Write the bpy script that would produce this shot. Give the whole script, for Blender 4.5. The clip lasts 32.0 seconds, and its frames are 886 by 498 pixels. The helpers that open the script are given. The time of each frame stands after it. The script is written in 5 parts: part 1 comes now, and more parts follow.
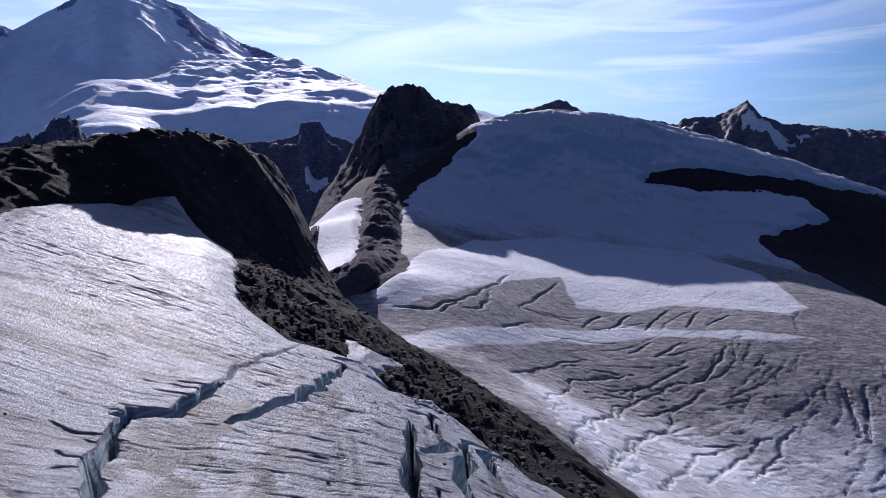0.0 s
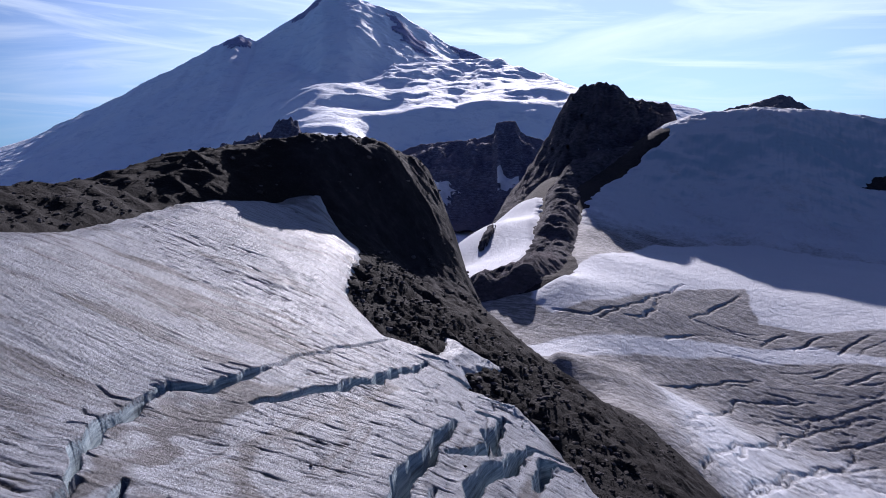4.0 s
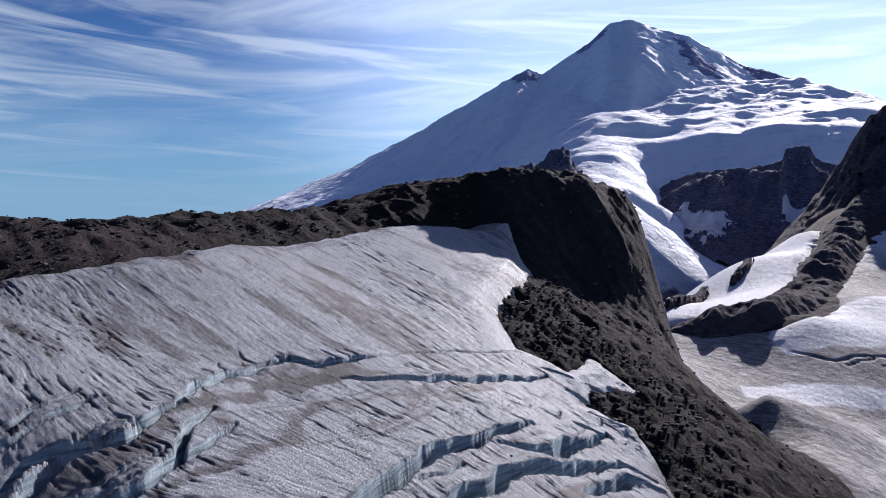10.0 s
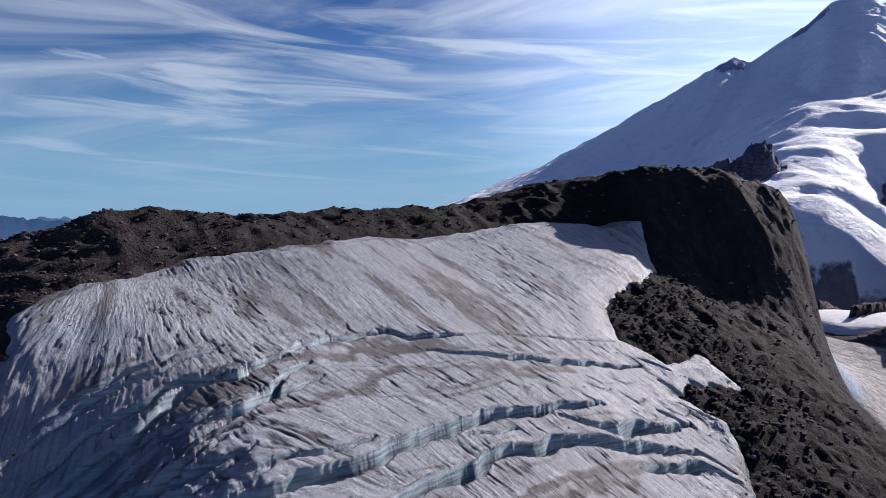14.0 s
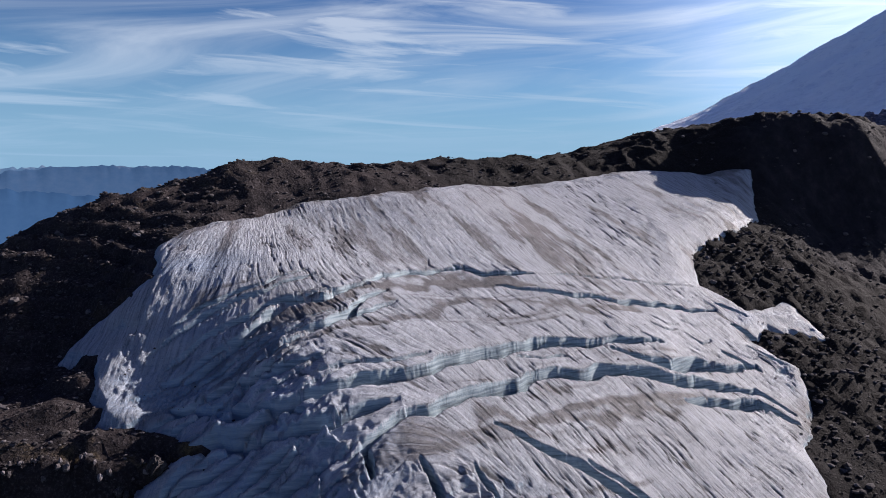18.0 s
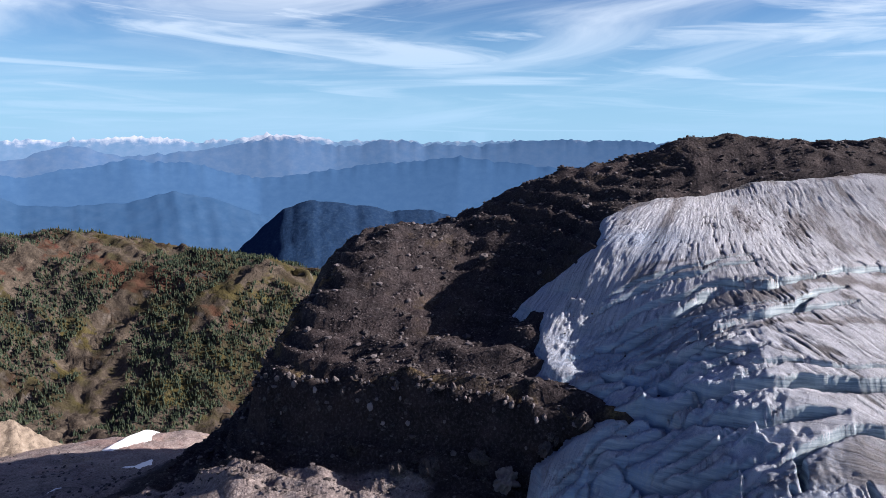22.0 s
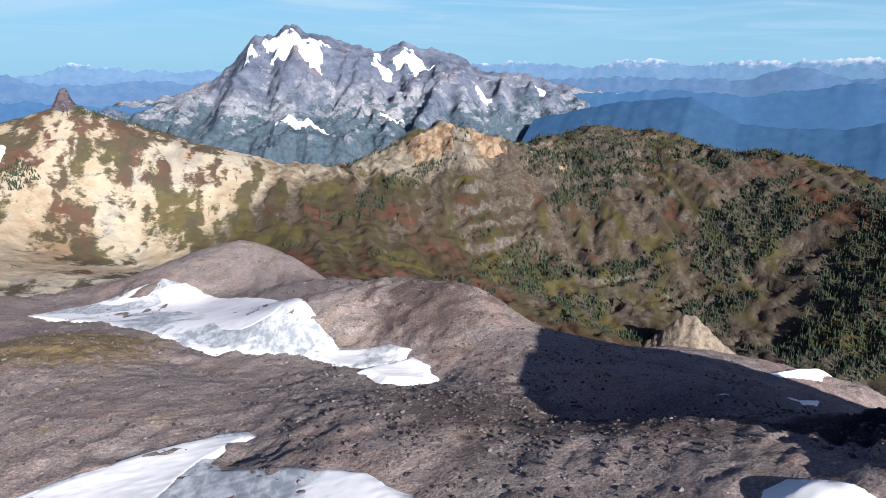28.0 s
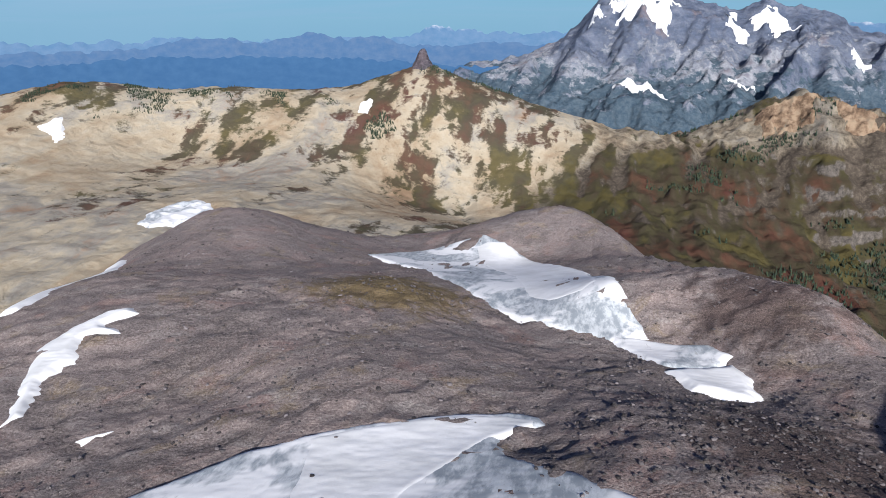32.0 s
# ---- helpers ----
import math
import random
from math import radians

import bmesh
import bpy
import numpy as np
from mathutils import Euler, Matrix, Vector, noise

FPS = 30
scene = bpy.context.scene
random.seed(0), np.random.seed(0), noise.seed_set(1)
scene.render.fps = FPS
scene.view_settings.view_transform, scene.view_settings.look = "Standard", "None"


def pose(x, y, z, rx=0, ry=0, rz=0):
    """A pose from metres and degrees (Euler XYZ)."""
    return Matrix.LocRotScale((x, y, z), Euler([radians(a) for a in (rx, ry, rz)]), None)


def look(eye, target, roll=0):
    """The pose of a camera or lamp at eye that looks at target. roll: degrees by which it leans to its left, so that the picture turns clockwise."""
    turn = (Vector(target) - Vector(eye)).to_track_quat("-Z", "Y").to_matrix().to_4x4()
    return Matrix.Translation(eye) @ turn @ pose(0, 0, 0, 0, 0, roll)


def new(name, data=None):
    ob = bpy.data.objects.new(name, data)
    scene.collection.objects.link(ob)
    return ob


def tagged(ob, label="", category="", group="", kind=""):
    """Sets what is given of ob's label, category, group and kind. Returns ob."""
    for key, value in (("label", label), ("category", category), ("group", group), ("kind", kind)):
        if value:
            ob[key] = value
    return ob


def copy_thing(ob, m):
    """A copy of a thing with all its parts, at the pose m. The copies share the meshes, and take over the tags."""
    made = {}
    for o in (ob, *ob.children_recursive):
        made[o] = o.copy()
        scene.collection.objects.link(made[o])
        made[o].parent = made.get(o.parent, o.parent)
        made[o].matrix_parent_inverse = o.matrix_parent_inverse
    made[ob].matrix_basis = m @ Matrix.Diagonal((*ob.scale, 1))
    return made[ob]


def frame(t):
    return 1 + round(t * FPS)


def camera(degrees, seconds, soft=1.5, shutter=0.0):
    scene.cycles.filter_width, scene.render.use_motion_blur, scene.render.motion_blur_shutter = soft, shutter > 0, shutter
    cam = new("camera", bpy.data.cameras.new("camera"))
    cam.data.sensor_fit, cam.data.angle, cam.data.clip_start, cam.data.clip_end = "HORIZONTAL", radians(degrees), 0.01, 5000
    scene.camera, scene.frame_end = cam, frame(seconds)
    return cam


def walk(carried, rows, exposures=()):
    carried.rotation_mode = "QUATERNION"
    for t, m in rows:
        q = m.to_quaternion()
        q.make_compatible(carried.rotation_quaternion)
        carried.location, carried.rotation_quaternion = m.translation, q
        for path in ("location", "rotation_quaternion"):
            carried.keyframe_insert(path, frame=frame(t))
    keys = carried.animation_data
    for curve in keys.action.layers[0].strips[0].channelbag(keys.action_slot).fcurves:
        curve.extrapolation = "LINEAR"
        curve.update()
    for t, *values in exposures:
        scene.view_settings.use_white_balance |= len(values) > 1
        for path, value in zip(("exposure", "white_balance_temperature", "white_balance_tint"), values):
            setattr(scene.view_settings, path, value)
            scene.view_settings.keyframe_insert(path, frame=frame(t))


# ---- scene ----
cam = camera(64.8, 32.0, 0.9)
PATH = [
    (0, (3.847, 3.215, -2.45), (3.633, 5.194, -2.646), -1.9),
    (0.5, (7.233, 4.231, -2.27), (6.985, 6.206, -2.466), -1.7),
    (1, (10.895, 4.913, -1.956), (10.59, 6.88, -2.15), -1.6),
    (1.5, (14.543, 5.448, -1.555), (14.124, 7.395, -1.746), -1.4),
    (2, (18.679, 6.044, -1.3), (18.139, 7.96, -1.487), -1.2),
    (2.5, (23.155, 6.438, -1.082), (22.507, 8.321, -1.267), -1.0),
    (4.5, (42.048, 6.726, -0.734), (41.259, 8.554, -0.921), -1.0),
    (5, (46.418, 6.61, -0.793), (45.565, 8.41, -0.978), -1.1),
    (5.5, (51.107, 6.359, -0.795), (50.104, 8.08, -0.977), -0.8),
    (6, (55.961, 5.935, -0.603), (54.81, 7.56, -0.784), -0.7),
    (6.5, (60.723, 5.64, -0.422), (59.454, 7.175, -0.604), -0.5),
    (7, (65.74, 5.501, -0.325), (64.379, 6.955, -0.508), -0.3),
    (7.5, (70.692, 5.614, -0.186), (69.304, 7.042, -0.37), -0.2),
    (8, (75.325, 5.792, -0.05), (73.938, 7.224, -0.215), -0.0),
    (8.5, (80.106, 6.111, 0.016), (78.719, 7.548, -0.106), 0.1),
    (9, (84.96, 6.718, -0.009), (83.573, 8.155, -0.113), 0.0),
    (9.5, (89.564, 7.54, 0.014), (88.173, 8.974, -0.09), 0.0),
    (10, (93.905, 8.213, -0.023), (92.479, 9.611, -0.127), 0.1),
    (10.5, (98.438, 8.899, -0.116), (96.922, 10.2, -0.221), 0.2),
    (11, (103.425, 9.94, -0.074), (101.8, 11.102, -0.18), 0.3),
    (11.5, (108.404, 10.888, 0.015), (106.72, 11.961, -0.093), 0.4),
    (12, (113.293, 11.891, 0.073), (111.587, 12.929, -0.038), 0.5),
    (12.5, (118.042, 13.13, 0.098), (116.326, 14.151, -0.013), 0.5),
    (13, (123.048, 14.47, 0.011), (121.316, 15.465, -0.101), 0.4),
    (13.5, (128.094, 15.892, -0.009), (126.347, 16.859, -0.121), 0.4),
    (15.5, (146.9, 21.893, -0.45), (145.117, 22.787, -0.596), 0.3),
    (16, (151.163, 23.572, -0.513), (149.329, 24.35, -0.681), 0.1),
    (16.5, (155.122, 25.475, -0.477), (153.25, 26.153, -0.667), 0.1),
    (17, (158.441, 27.411, -0.324), (156.558, 28.048, -0.537), -0.0),
    (17.5, (161.446, 29.063, -0.204), (159.55, 29.655, -0.439), 0.0),
    (18, (163.784, 30.304, 0.016), (161.88, 30.858, -0.242), 0.1),
    (18.5, (165.229, 30.883, 0.129), (163.309, 31.366, -0.154), 0.3),
    (19, (165.945, 31.138, 0.254), (164.005, 31.517, -0.051), 0.5),
    (19.5, (166.207, 31.214, 0.509), (164.253, 31.488, 0.186), 0.6),
    (20, (166.208, 31.046, 0.808), (164.239, 31.176, 0.48), 0.4),
    (20.5, (166.019, 30.978, 0.892), (164.047, 30.936, 0.563), 0.1),
    (21, (165.699, 30.892, 0.787), (163.739, 30.662, 0.459), 0.0),
    (21.5, (165.405, 30.782, 0.715), (163.482, 30.345, 0.386), 0.0),
    (22, (165.296, 30.652, 0.778), (163.434, 30.003, 0.448), -0.0),
    (22.5, (165.24, 30.507, 0.936), (163.461, 29.656, 0.604), -0.1),
    (23, (165.356, 30.52, 0.926), (163.679, 29.482, 0.593), -0.1),
    (23.5, (165.601, 30.555, 0.979), (164.035, 29.356, 0.643), -0.1),
    (24, (165.451, 30.49, 0.985), (163.99, 29.169, 0.634), -0.2),
    (24.5, (164.819, 29.81, 1.147), (163.472, 28.381, 0.769), -0.1),
    (25, (164.395, 29.47, 1.105), (163.17, 27.941, 0.7), -0.1),
    (25.5, (164.479, 29.188, 0.96), (163.387, 27.568, 0.53), -0.1),
    (26, (164.325, 29.04, 0.798), (163.365, 27.345, 0.344), -0.1),
    (26.5, (163.9, 28.319, 0.638), (163.042, 26.577, 0.162), -0.1),
    (28.5, (162.259, 20.005, -0.743), (161.811, 18.138, -1.301), -0.2),
    (29, (161.741, 17.512, -0.808), (161.395, 15.628, -1.385), -0.3),
    (29.5, (161.169, 14.693, -0.865), (160.931, 12.798, -1.46), -0.4),
    (30, (160.706, 11.476, -0.915), (160.579, 9.577, -1.528), -0.5),
    (30.5, (160.356, 8.038, -0.939), (160.332, 6.137, -1.56), -0.6),
    (31, (160.158, 4.485, -1.047), (160.254, 2.587, -1.671), -0.8),
    (31.5, (159.929, 0.803, -1.168), (160.164, -1.082, -1.794), -0.9),
    (32, (159.683, -3.087, -1.226), (160.022, -4.955, -1.855), -0.9),
]
walk(cam, [(t, look(eye, target, roll)) for t, eye, target, roll in PATH],
     [(0, 0.52, 5850, 25), (5, 0.58, 5950, 23), (9, 0.7, 6100, 21), (12, 0.7, 6300, 19), (16, 0.84, 6450, 20), (20, 1.12, 6650, 20), (23, 1.5, 6700, 18), (26, 1.48, 6500, 15), (29, 1.11, 6450, 11), (32, 0.82, 6250, 11)])

# ---- sky, sun ----
SUN_BEARING, SUN_HEIGHT = 16.0, 25.0
towards = Vector((-math.sin(radians(SUN_BEARING)) * math.cos(radians(SUN_HEIGHT)), math.cos(radians(SUN_BEARING)) * math.cos(radians(SUN_HEIGHT)), math.sin(radians(SUN_HEIGHT))))
sun = new("sun", bpy.data.lights.new("sun", "SUN"))
sun.data.energy, sun.data.angle, sun.data.color = 5.0, radians(0.55), (1.0, 0.95, 0.88)
sun.matrix_world = look(towards * 100, (0, 0, 0))
world = bpy.data.worlds.new("sky")
scene.world = world
world.use_nodes = True
wt = world.node_tree
sky = wt.nodes.new("ShaderNodeTexSky")
sky.sky_type, sky.sun_disc = "NISHITA", False
sky.sun_elevation, sky.sun_rotation = radians(SUN_HEIGHT), radians(-SUN_BEARING)
sky.altitude, sky.air_density, sky.dust_density, sky.ozone_density = 1900, 1.0, 0.0, 3.0
way = wt.nodes.new("ShaderNodeTexCoord")
parts = wt.nodes.new("ShaderNodeSeparateXYZ")
wt.links.new(way.outputs["Generated"], parts.inputs[0])


def sky_math(how, a, b=0.0):
    m = wt.nodes.new("ShaderNodeMath")
    m.operation = how
    for i, v in enumerate((a, b)):
        if isinstance(v, (int, float)):
            m.inputs[i].default_value = v
        else:
            wt.links.new(v, m.inputs[i])
    return m.outputs[0]


def cirrus(along_sky, across, tilt, low, high, seed):
    """Long thin streaks of high cloud, drawn out along the horizon."""
    flat = wt.nodes.new("ShaderNodeCombineXYZ")
    wt.links.new(sky_math("ARCTAN2", parts.outputs["Y"], sky_math("MULTIPLY", parts.outputs["X"], -1.0)), flat.inputs[0])
    wt.links.new(sky_math("POWER", sky_math("MAXIMUM", parts.outputs["Z"], 0.0), 0.8), flat.inputs[1])
    flat.inputs[2].default_value = seed
    m = wt.nodes.new("ShaderNodeMapping")
    m.vector_type = "TEXTURE"
    m.inputs["Rotation"].default_value = (0, 0, radians(tilt))
    m.inputs["Scale"].default_value = (1 / along_sky, 1 / across, 1.0)
    wt.links.new(flat.outputs[0], m.inputs["Vector"])
    n = wt.nodes.new("ShaderNodeTexNoise")
    for key, v in (("Scale", 1.0), ("Detail", 8), ("Roughness", 0.56), ("Distortion", 0.9)):
        n.inputs[key].default_value = v
    wt.links.new(m.outputs[0], n.inputs["Vector"])
    r = wt.nodes.new("ShaderNodeMapRange")
    r.interpolation_type = "SMOOTHSTEP"
    r.inputs["From Min"].default_value, r.inputs["From Max"].default_value = low, high
    wt.links.new(n.outputs["Fac"], r.inputs["Value"])
    return r.outputs["Result"]


cloud = sky_math("MAXIMUM", cirrus(1.5, 10.0, 7, 0.42, 0.72, 2.0), sky_math("MULTIPLY", cirrus(2.6, 26.0, -4, 0.47, 0.68, 7.0), 0.9))
thin = wt.nodes.new("ShaderNodeMapRange")
thin.interpolation_type = "SMOOTHSTEP"
thin.inputs["From Min"].default_value, thin.inputs["From Max"].default_value = 0.2, 0.42
thin.inputs["To Min"].default_value, thin.inputs["To Max"].default_value = 0.8, 0.04
wt.links.new(parts.outputs["Z"], thin.inputs["Value"])
cloud = sky_math("MULTIPLY", cloud, thin.outputs[0])
blend = wt.nodes.new("ShaderNodeMix")
blend.data_type = "RGBA"
deep = wt.nodes.new("ShaderNodeMapRange")
deep.interpolation_type = "SMOOTHSTEP"
deep.inputs["From Min"].default_value, deep.inputs["From Max"].default_value = 0.12, 0.55
wt.links.new(parts.outputs["Z"], deep.inputs["Value"])
zenith = wt.nodes.new("ShaderNodeMix")
zenith.data_type = "RGBA"
wt.links.new(deep.outputs[0], zenith.inputs[0])
zenith.inputs[6].default_value = (0.8, 1.0, 1.1, 1)
zenith.inputs[7].default_value = (0.08, 0.2, 0.72, 1)
tint = wt.nodes.new("ShaderNodeVectorMath")
tint.operation = "MULTIPLY"
wt.links.new(sky.outputs[0], tint.inputs[0])
wt.links.new(zenith.outputs[2], tint.inputs[1])
wt.links.new(cloud, blend.inputs[0])
wt.links.new(tint.outputs[0], blend.inputs[6])
blend.inputs[7].default_value = (11.5, 11.4, 11.4, 1)
low = wt.nodes.new("ShaderNodeMapRange")
low.interpolation_type = "SMOOTHSTEP"
low.inputs["From Min"].default_value, low.inputs["From Max"].default_value = 0.2, -0.02
low.inputs["To Max"].default_value = 0.85
wt.links.new(parts.outputs["Z"], low.inputs["Value"])
haze = wt.nodes.new("ShaderNodeMix")
haze.data_type = "RGBA"
wt.links.new(low.outputs[0], haze.inputs[0])
wt.links.new(blend.outputs[2], haze.inputs[6])
haze.inputs[7].default_value = (4.5, 7.4, 9.3, 1)
# the bright veil of thin cloud round the sun
point = wt.nodes.new("ShaderNodeVectorMath")
point.operation = "DOT_PRODUCT"
wt.links.new(way.outputs["Generated"], point.inputs[0])
point.inputs[1].default_value = towards
veil = wt.nodes.new("ShaderNodeMapRange")
veil.interpolation_type = "SMOOTHERSTEP"
veil.inputs["From Min"].default_value, veil.inputs["From Max"].default_value = 0.62, 1.02
veil.inputs["To Max"].default_value = 0.8
wt.links.new(point.outputs["Value"], veil.inputs["Value"])
glow = wt.nodes.new("ShaderNodeMix")
glow.data_type = "RGBA"
wt.links.new(veil.outputs[0], glow.inputs[0])
wt.links.new(haze.outputs[2], glow.inputs[6])
glow.blend_type = "ADD"
glow.inputs[7].default_value = (15, 15, 15.4, 1)
back = wt.nodes["Background"]
back.inputs["Strength"].default_value = 0.05
clear = wt.nodes.new("ShaderNodeMix")
clear.data_type, clear.blend_type = "RGBA", "MULTIPLY"
clear.inputs[0].default_value = 1.0
wt.links.new(glow.outputs[2], clear.inputs[6])
clear.inputs[7].default_value = (0.55, 0.67, 0.77, 1)
wt.links.new(clear.outputs[2], back.inputs["Color"])


# ---- helpers of this scene ----
def grid_mesh(name, x, y, z, material, keep=None, smooth_shade=True):
    """A sheet over the grid of places x, y, z (2D arrays); keep: which corners stay."""
    rows, cols = x.shape
    a = np.arange(rows * cols).reshape(rows, cols)
    quads = np.stack([a[:-1, :-1], a[:-1, 1:], a[1:, 1:], a[1:, :-1]], -1).reshape(-1, 4)
    places = np.stack([x, y, z], -1).reshape(-1, 3)
    if keep is not None:
        quads = quads[keep.ravel()[quads].all(1)]
        used = np.unique(quads)
        index = np.zeros(len(places), np.int64)
        index[used] = np.arange(len(used))
        places, quads = places[used], index[quads]
    return raw_mesh(name, places, quads, material, smooth_shade)


def raw_mesh(name, places, faces, material, smooth_shade=False):
    """A mesh from arrays of corners and faces that all have one number of sides."""
    me = bpy.data.meshes.new(name)
    faces = np.asarray(faces)
    count, sides = faces.shape
    me.vertices.add(len(places))
    me.vertices.foreach_set("co", np.asarray(places, np.float32).ravel())
    me.loops.add(count * sides)
    me.loops.foreach_set("vertex_index", faces.astype(np.int32).ravel())
    me.polygons.add(count)
    me.polygons.foreach_set("loop_start", np.arange(0, count * sides, sides, dtype=np.int32))
    me.polygons.foreach_set("loop_total", np.full(count, sides, np.int32))
    me.polygons.foreach_set("use_smooth", np.full(count, smooth_shade))
    me.update(calc_edges=True)
    me.materials.append(material)
    return new(name, me)


def add_values(ob, name, values):
    """Stores one number for each corner of the mesh, for its material."""
    ob.data.attributes.new(name, "FLOAT", "POINT").data.foreach_set("value", np.asarray(values, np.float32).ravel())


def sheet_with(name, x, y, z, material, keep, **values):
    """grid_mesh with numbers stored at the corners that stay."""
    ob = grid_mesh(name, x, y, z, material, keep)
    a = np.arange(x.size).reshape(x.shape)
    quads = np.stack([a[:-1, :-1], a[:-1, 1:], a[1:, 1:], a[1:, :-1]], -1).reshape(-1, 4)
    used = np.unique(quads[keep.ravel()[quads].all(1)])
    for key, v in values.items():
        add_values(ob, key, v.ravel()[used])
    return ob


def spaced(stops):
    """Grid lines: stops of (place, step to the next stop)."""
    out = []
    for (a, step), (b, _) in zip(stops, stops[1:]):
        n = max(1, round((b - a) / step))
        out += list(np.linspace(a, b, n, endpoint=False))
    return np.array(out + [stops[-1][0]])


def inside(poly, x, y):
    """Signed distance to a closed outline, positive inside."""
    poly = np.asarray(poly, float)
    best, odd = np.full(x.shape, 1e9), np.zeros(x.shape, bool)
    for (ax, ay), (bx, by) in zip(poly, np.roll(poly, -1, 0)):
        dx, dy = bx - ax, by - ay
        s = np.clip(((x - ax) * dx + (y - ay) * dy) / (dx * dx + dy * dy + 1e-9), 0, 1)
        best = np.minimum(best, (x - ax - s * dx) ** 2 + (y - ay - s * dy) ** 2)
        cross = ((ay > y) != (by > y)) & (x < dx * (y - ay) / (dy if abs(dy) > 1e-9 else 1e-9) + ax)
        odd ^= cross
    return np.sqrt(best) * np.where(odd, 1, -1)


def along(line, x, y):
    """Distance from a polyline, the share of the way along it of the nearest place, and -1 on its right side."""
    line = np.asarray(line, float)
    legs = np.hypot(*np.diff(line[:, :2], axis=0).T)
    best, share, side, run = np.full(x.shape, 1e9), np.zeros(x.shape), np.ones(x.shape), 0.0
    for (a, b, leg) in zip(line, line[1:], legs):
        dx, dy = b[0] - a[0], b[1] - a[1]
        s = np.clip(((x - a[0]) * dx + (y - a[1]) * dy) / (dx * dx + dy * dy + 1e-9), 0, 1)
        d = np.hypot(x - a[0] - s * dx, y - a[1] - s * dy)
        near = d < best
        best, share = np.where(near, d, best), np.where(near, (run + s * leg) / legs.sum(), share)
        side = np.where(near, np.where(dx * (y - a[1]) - dy * (x - a[0]) < 0, -1.0, 1.0), side)
        run += leg
    return best, share, side


# ---- materials ----
class Nodes:
    """A short way to write node trees."""

    def __init__(self, name):
        self.m = bpy.data.materials.new(name)
        self.m.use_nodes = True
        self.t = self.m.node_tree
        self.b = self.t.nodes["Principled BSDF"]
        self.out = self.t.nodes["Material Output"]

    def link(self, a, b):
        self.t.links.new(a, b)

    def place(self, scale=(1, 1, 1), turn=0.0, tip=0.0):
        g = self.t.nodes.new("ShaderNodeNewGeometry")
        m = self.t.nodes.new("ShaderNodeMapping")
        m.inputs["Scale"].default_value = scale
        m.inputs["Rotation"].default_value = (0, tip, turn)
        self.link(g.outputs["Position"], m.inputs["Vector"])
        return m.outputs["Vector"]

    def noise(self, scale, detail=6, rough=0.6, vector=None, distort=0.0):
        n = self.t.nodes.new("ShaderNodeTexNoise")
        n.inputs["Scale"].default_value = scale
        n.inputs["Detail"].default_value = detail
        n.inputs["Roughness"].default_value = rough
        n.inputs["Distortion"].default_value = distort
        self.link(vector if vector is not None else self.place(), n.inputs["Vector"])
        return n.outputs["Fac"]

    def stones(self, scale, vector=None, feature="F1"):
        n = self.t.nodes.new("ShaderNodeTexVoronoi")
        n.feature = feature
        n.inputs["Scale"].default_value = scale
        self.link(vector if vector is not None else self.place(), n.inputs["Vector"])
        return n

    def ramp(self, value, *stops):
        r = self.t.nodes.new("ShaderNodeValToRGB")
        e = r.color_ramp.elements
        while len(e) < len(stops):
            e.new(0.5)
        for k, (at, colour) in enumerate(stops):
            e[k].position = at
            e[k].color = (*colour, 1) if len(colour) == 3 else colour
        self.link(value, r.inputs["Fac"])
        return r.outputs["Color"]

    def step(self, value, low, high, a=0.0, b=1.0):
        r = self.t.nodes.new("ShaderNodeMapRange")
        r.interpolation_type = "SMOOTHSTEP"
        for key, v in (("From Min", low), ("From Max", high), ("To Min", a), ("To Max", b)):
            r.inputs[key].default_value = v
        self.link(value, r.inputs["Value"])
        return r.outputs["Result"]

    def mix(self, factor, a, b, how="MIX"):
        m = self.t.nodes.new("ShaderNodeMix")
        m.data_type, m.blend_type = "RGBA", how
        for key, v in ((0, factor), (6, a), (7, b)):
            if isinstance(v, (int, float)):
                m.inputs[key].default_value = v
            elif isinstance(v, tuple):
                m.inputs[key].default_value = (*v, 1)
            else:
                self.link(v, m.inputs[key])
        return m.outputs[2]

    def math(self, how, a, b=0.0, c=0.0):
        m = self.t.nodes.new("ShaderNodeMath")
        m.operation = how
        for k, v in enumerate((a, b, c)):
            if isinstance(v, (int, float)):
                m.inputs[k].default_value = v
            else:
                self.link(v, m.inputs[k])
        return m.outputs[0]

    def up(self):
        """How far the face looks upward, 0 to 1."""
        g = self.t.nodes.new("ShaderNodeNewGeometry")
        s = self.t.nodes.new("ShaderNodeSeparateXYZ")
        self.link(g.outputs["Normal"], s.inputs[0])
        return s.outputs["Z"]

    def axis(self, n):
        g = self.t.nodes.new("ShaderNodeNewGeometry")
        s = self.t.nodes.new("ShaderNodeSeparateXYZ")
        self.link(g.outputs["Position"], s.inputs[0])
        return s.outputs[n]

    def relief(self, height, strength, distance, after=None):
        b = self.t.nodes.new("ShaderNodeBump")
        b.inputs["Strength"].default_value = strength
        b.inputs["Distance"].default_value = distance
        self.link(height, b.inputs["Height"])
        if after is not None:
            self.link(after, b.inputs["Normal"])
        return b.outputs["Normal"]

    def done(self, colour, rough, normal=None, spec=0.3):
        for key, v in (("Base Color", colour), ("Roughness", rough), ("Normal", normal)):
            if v is None:
                continue
            if isinstance(v, (int, float)):
                self.b.inputs[key].default_value = v
            elif isinstance(v, tuple):
                self.b.inputs[key].default_value = (*v, 1)
            else:
                self.link(v, self.b.inputs[key])
        self.b.inputs["Specular IOR Level"].default_value = spec
        return self.m


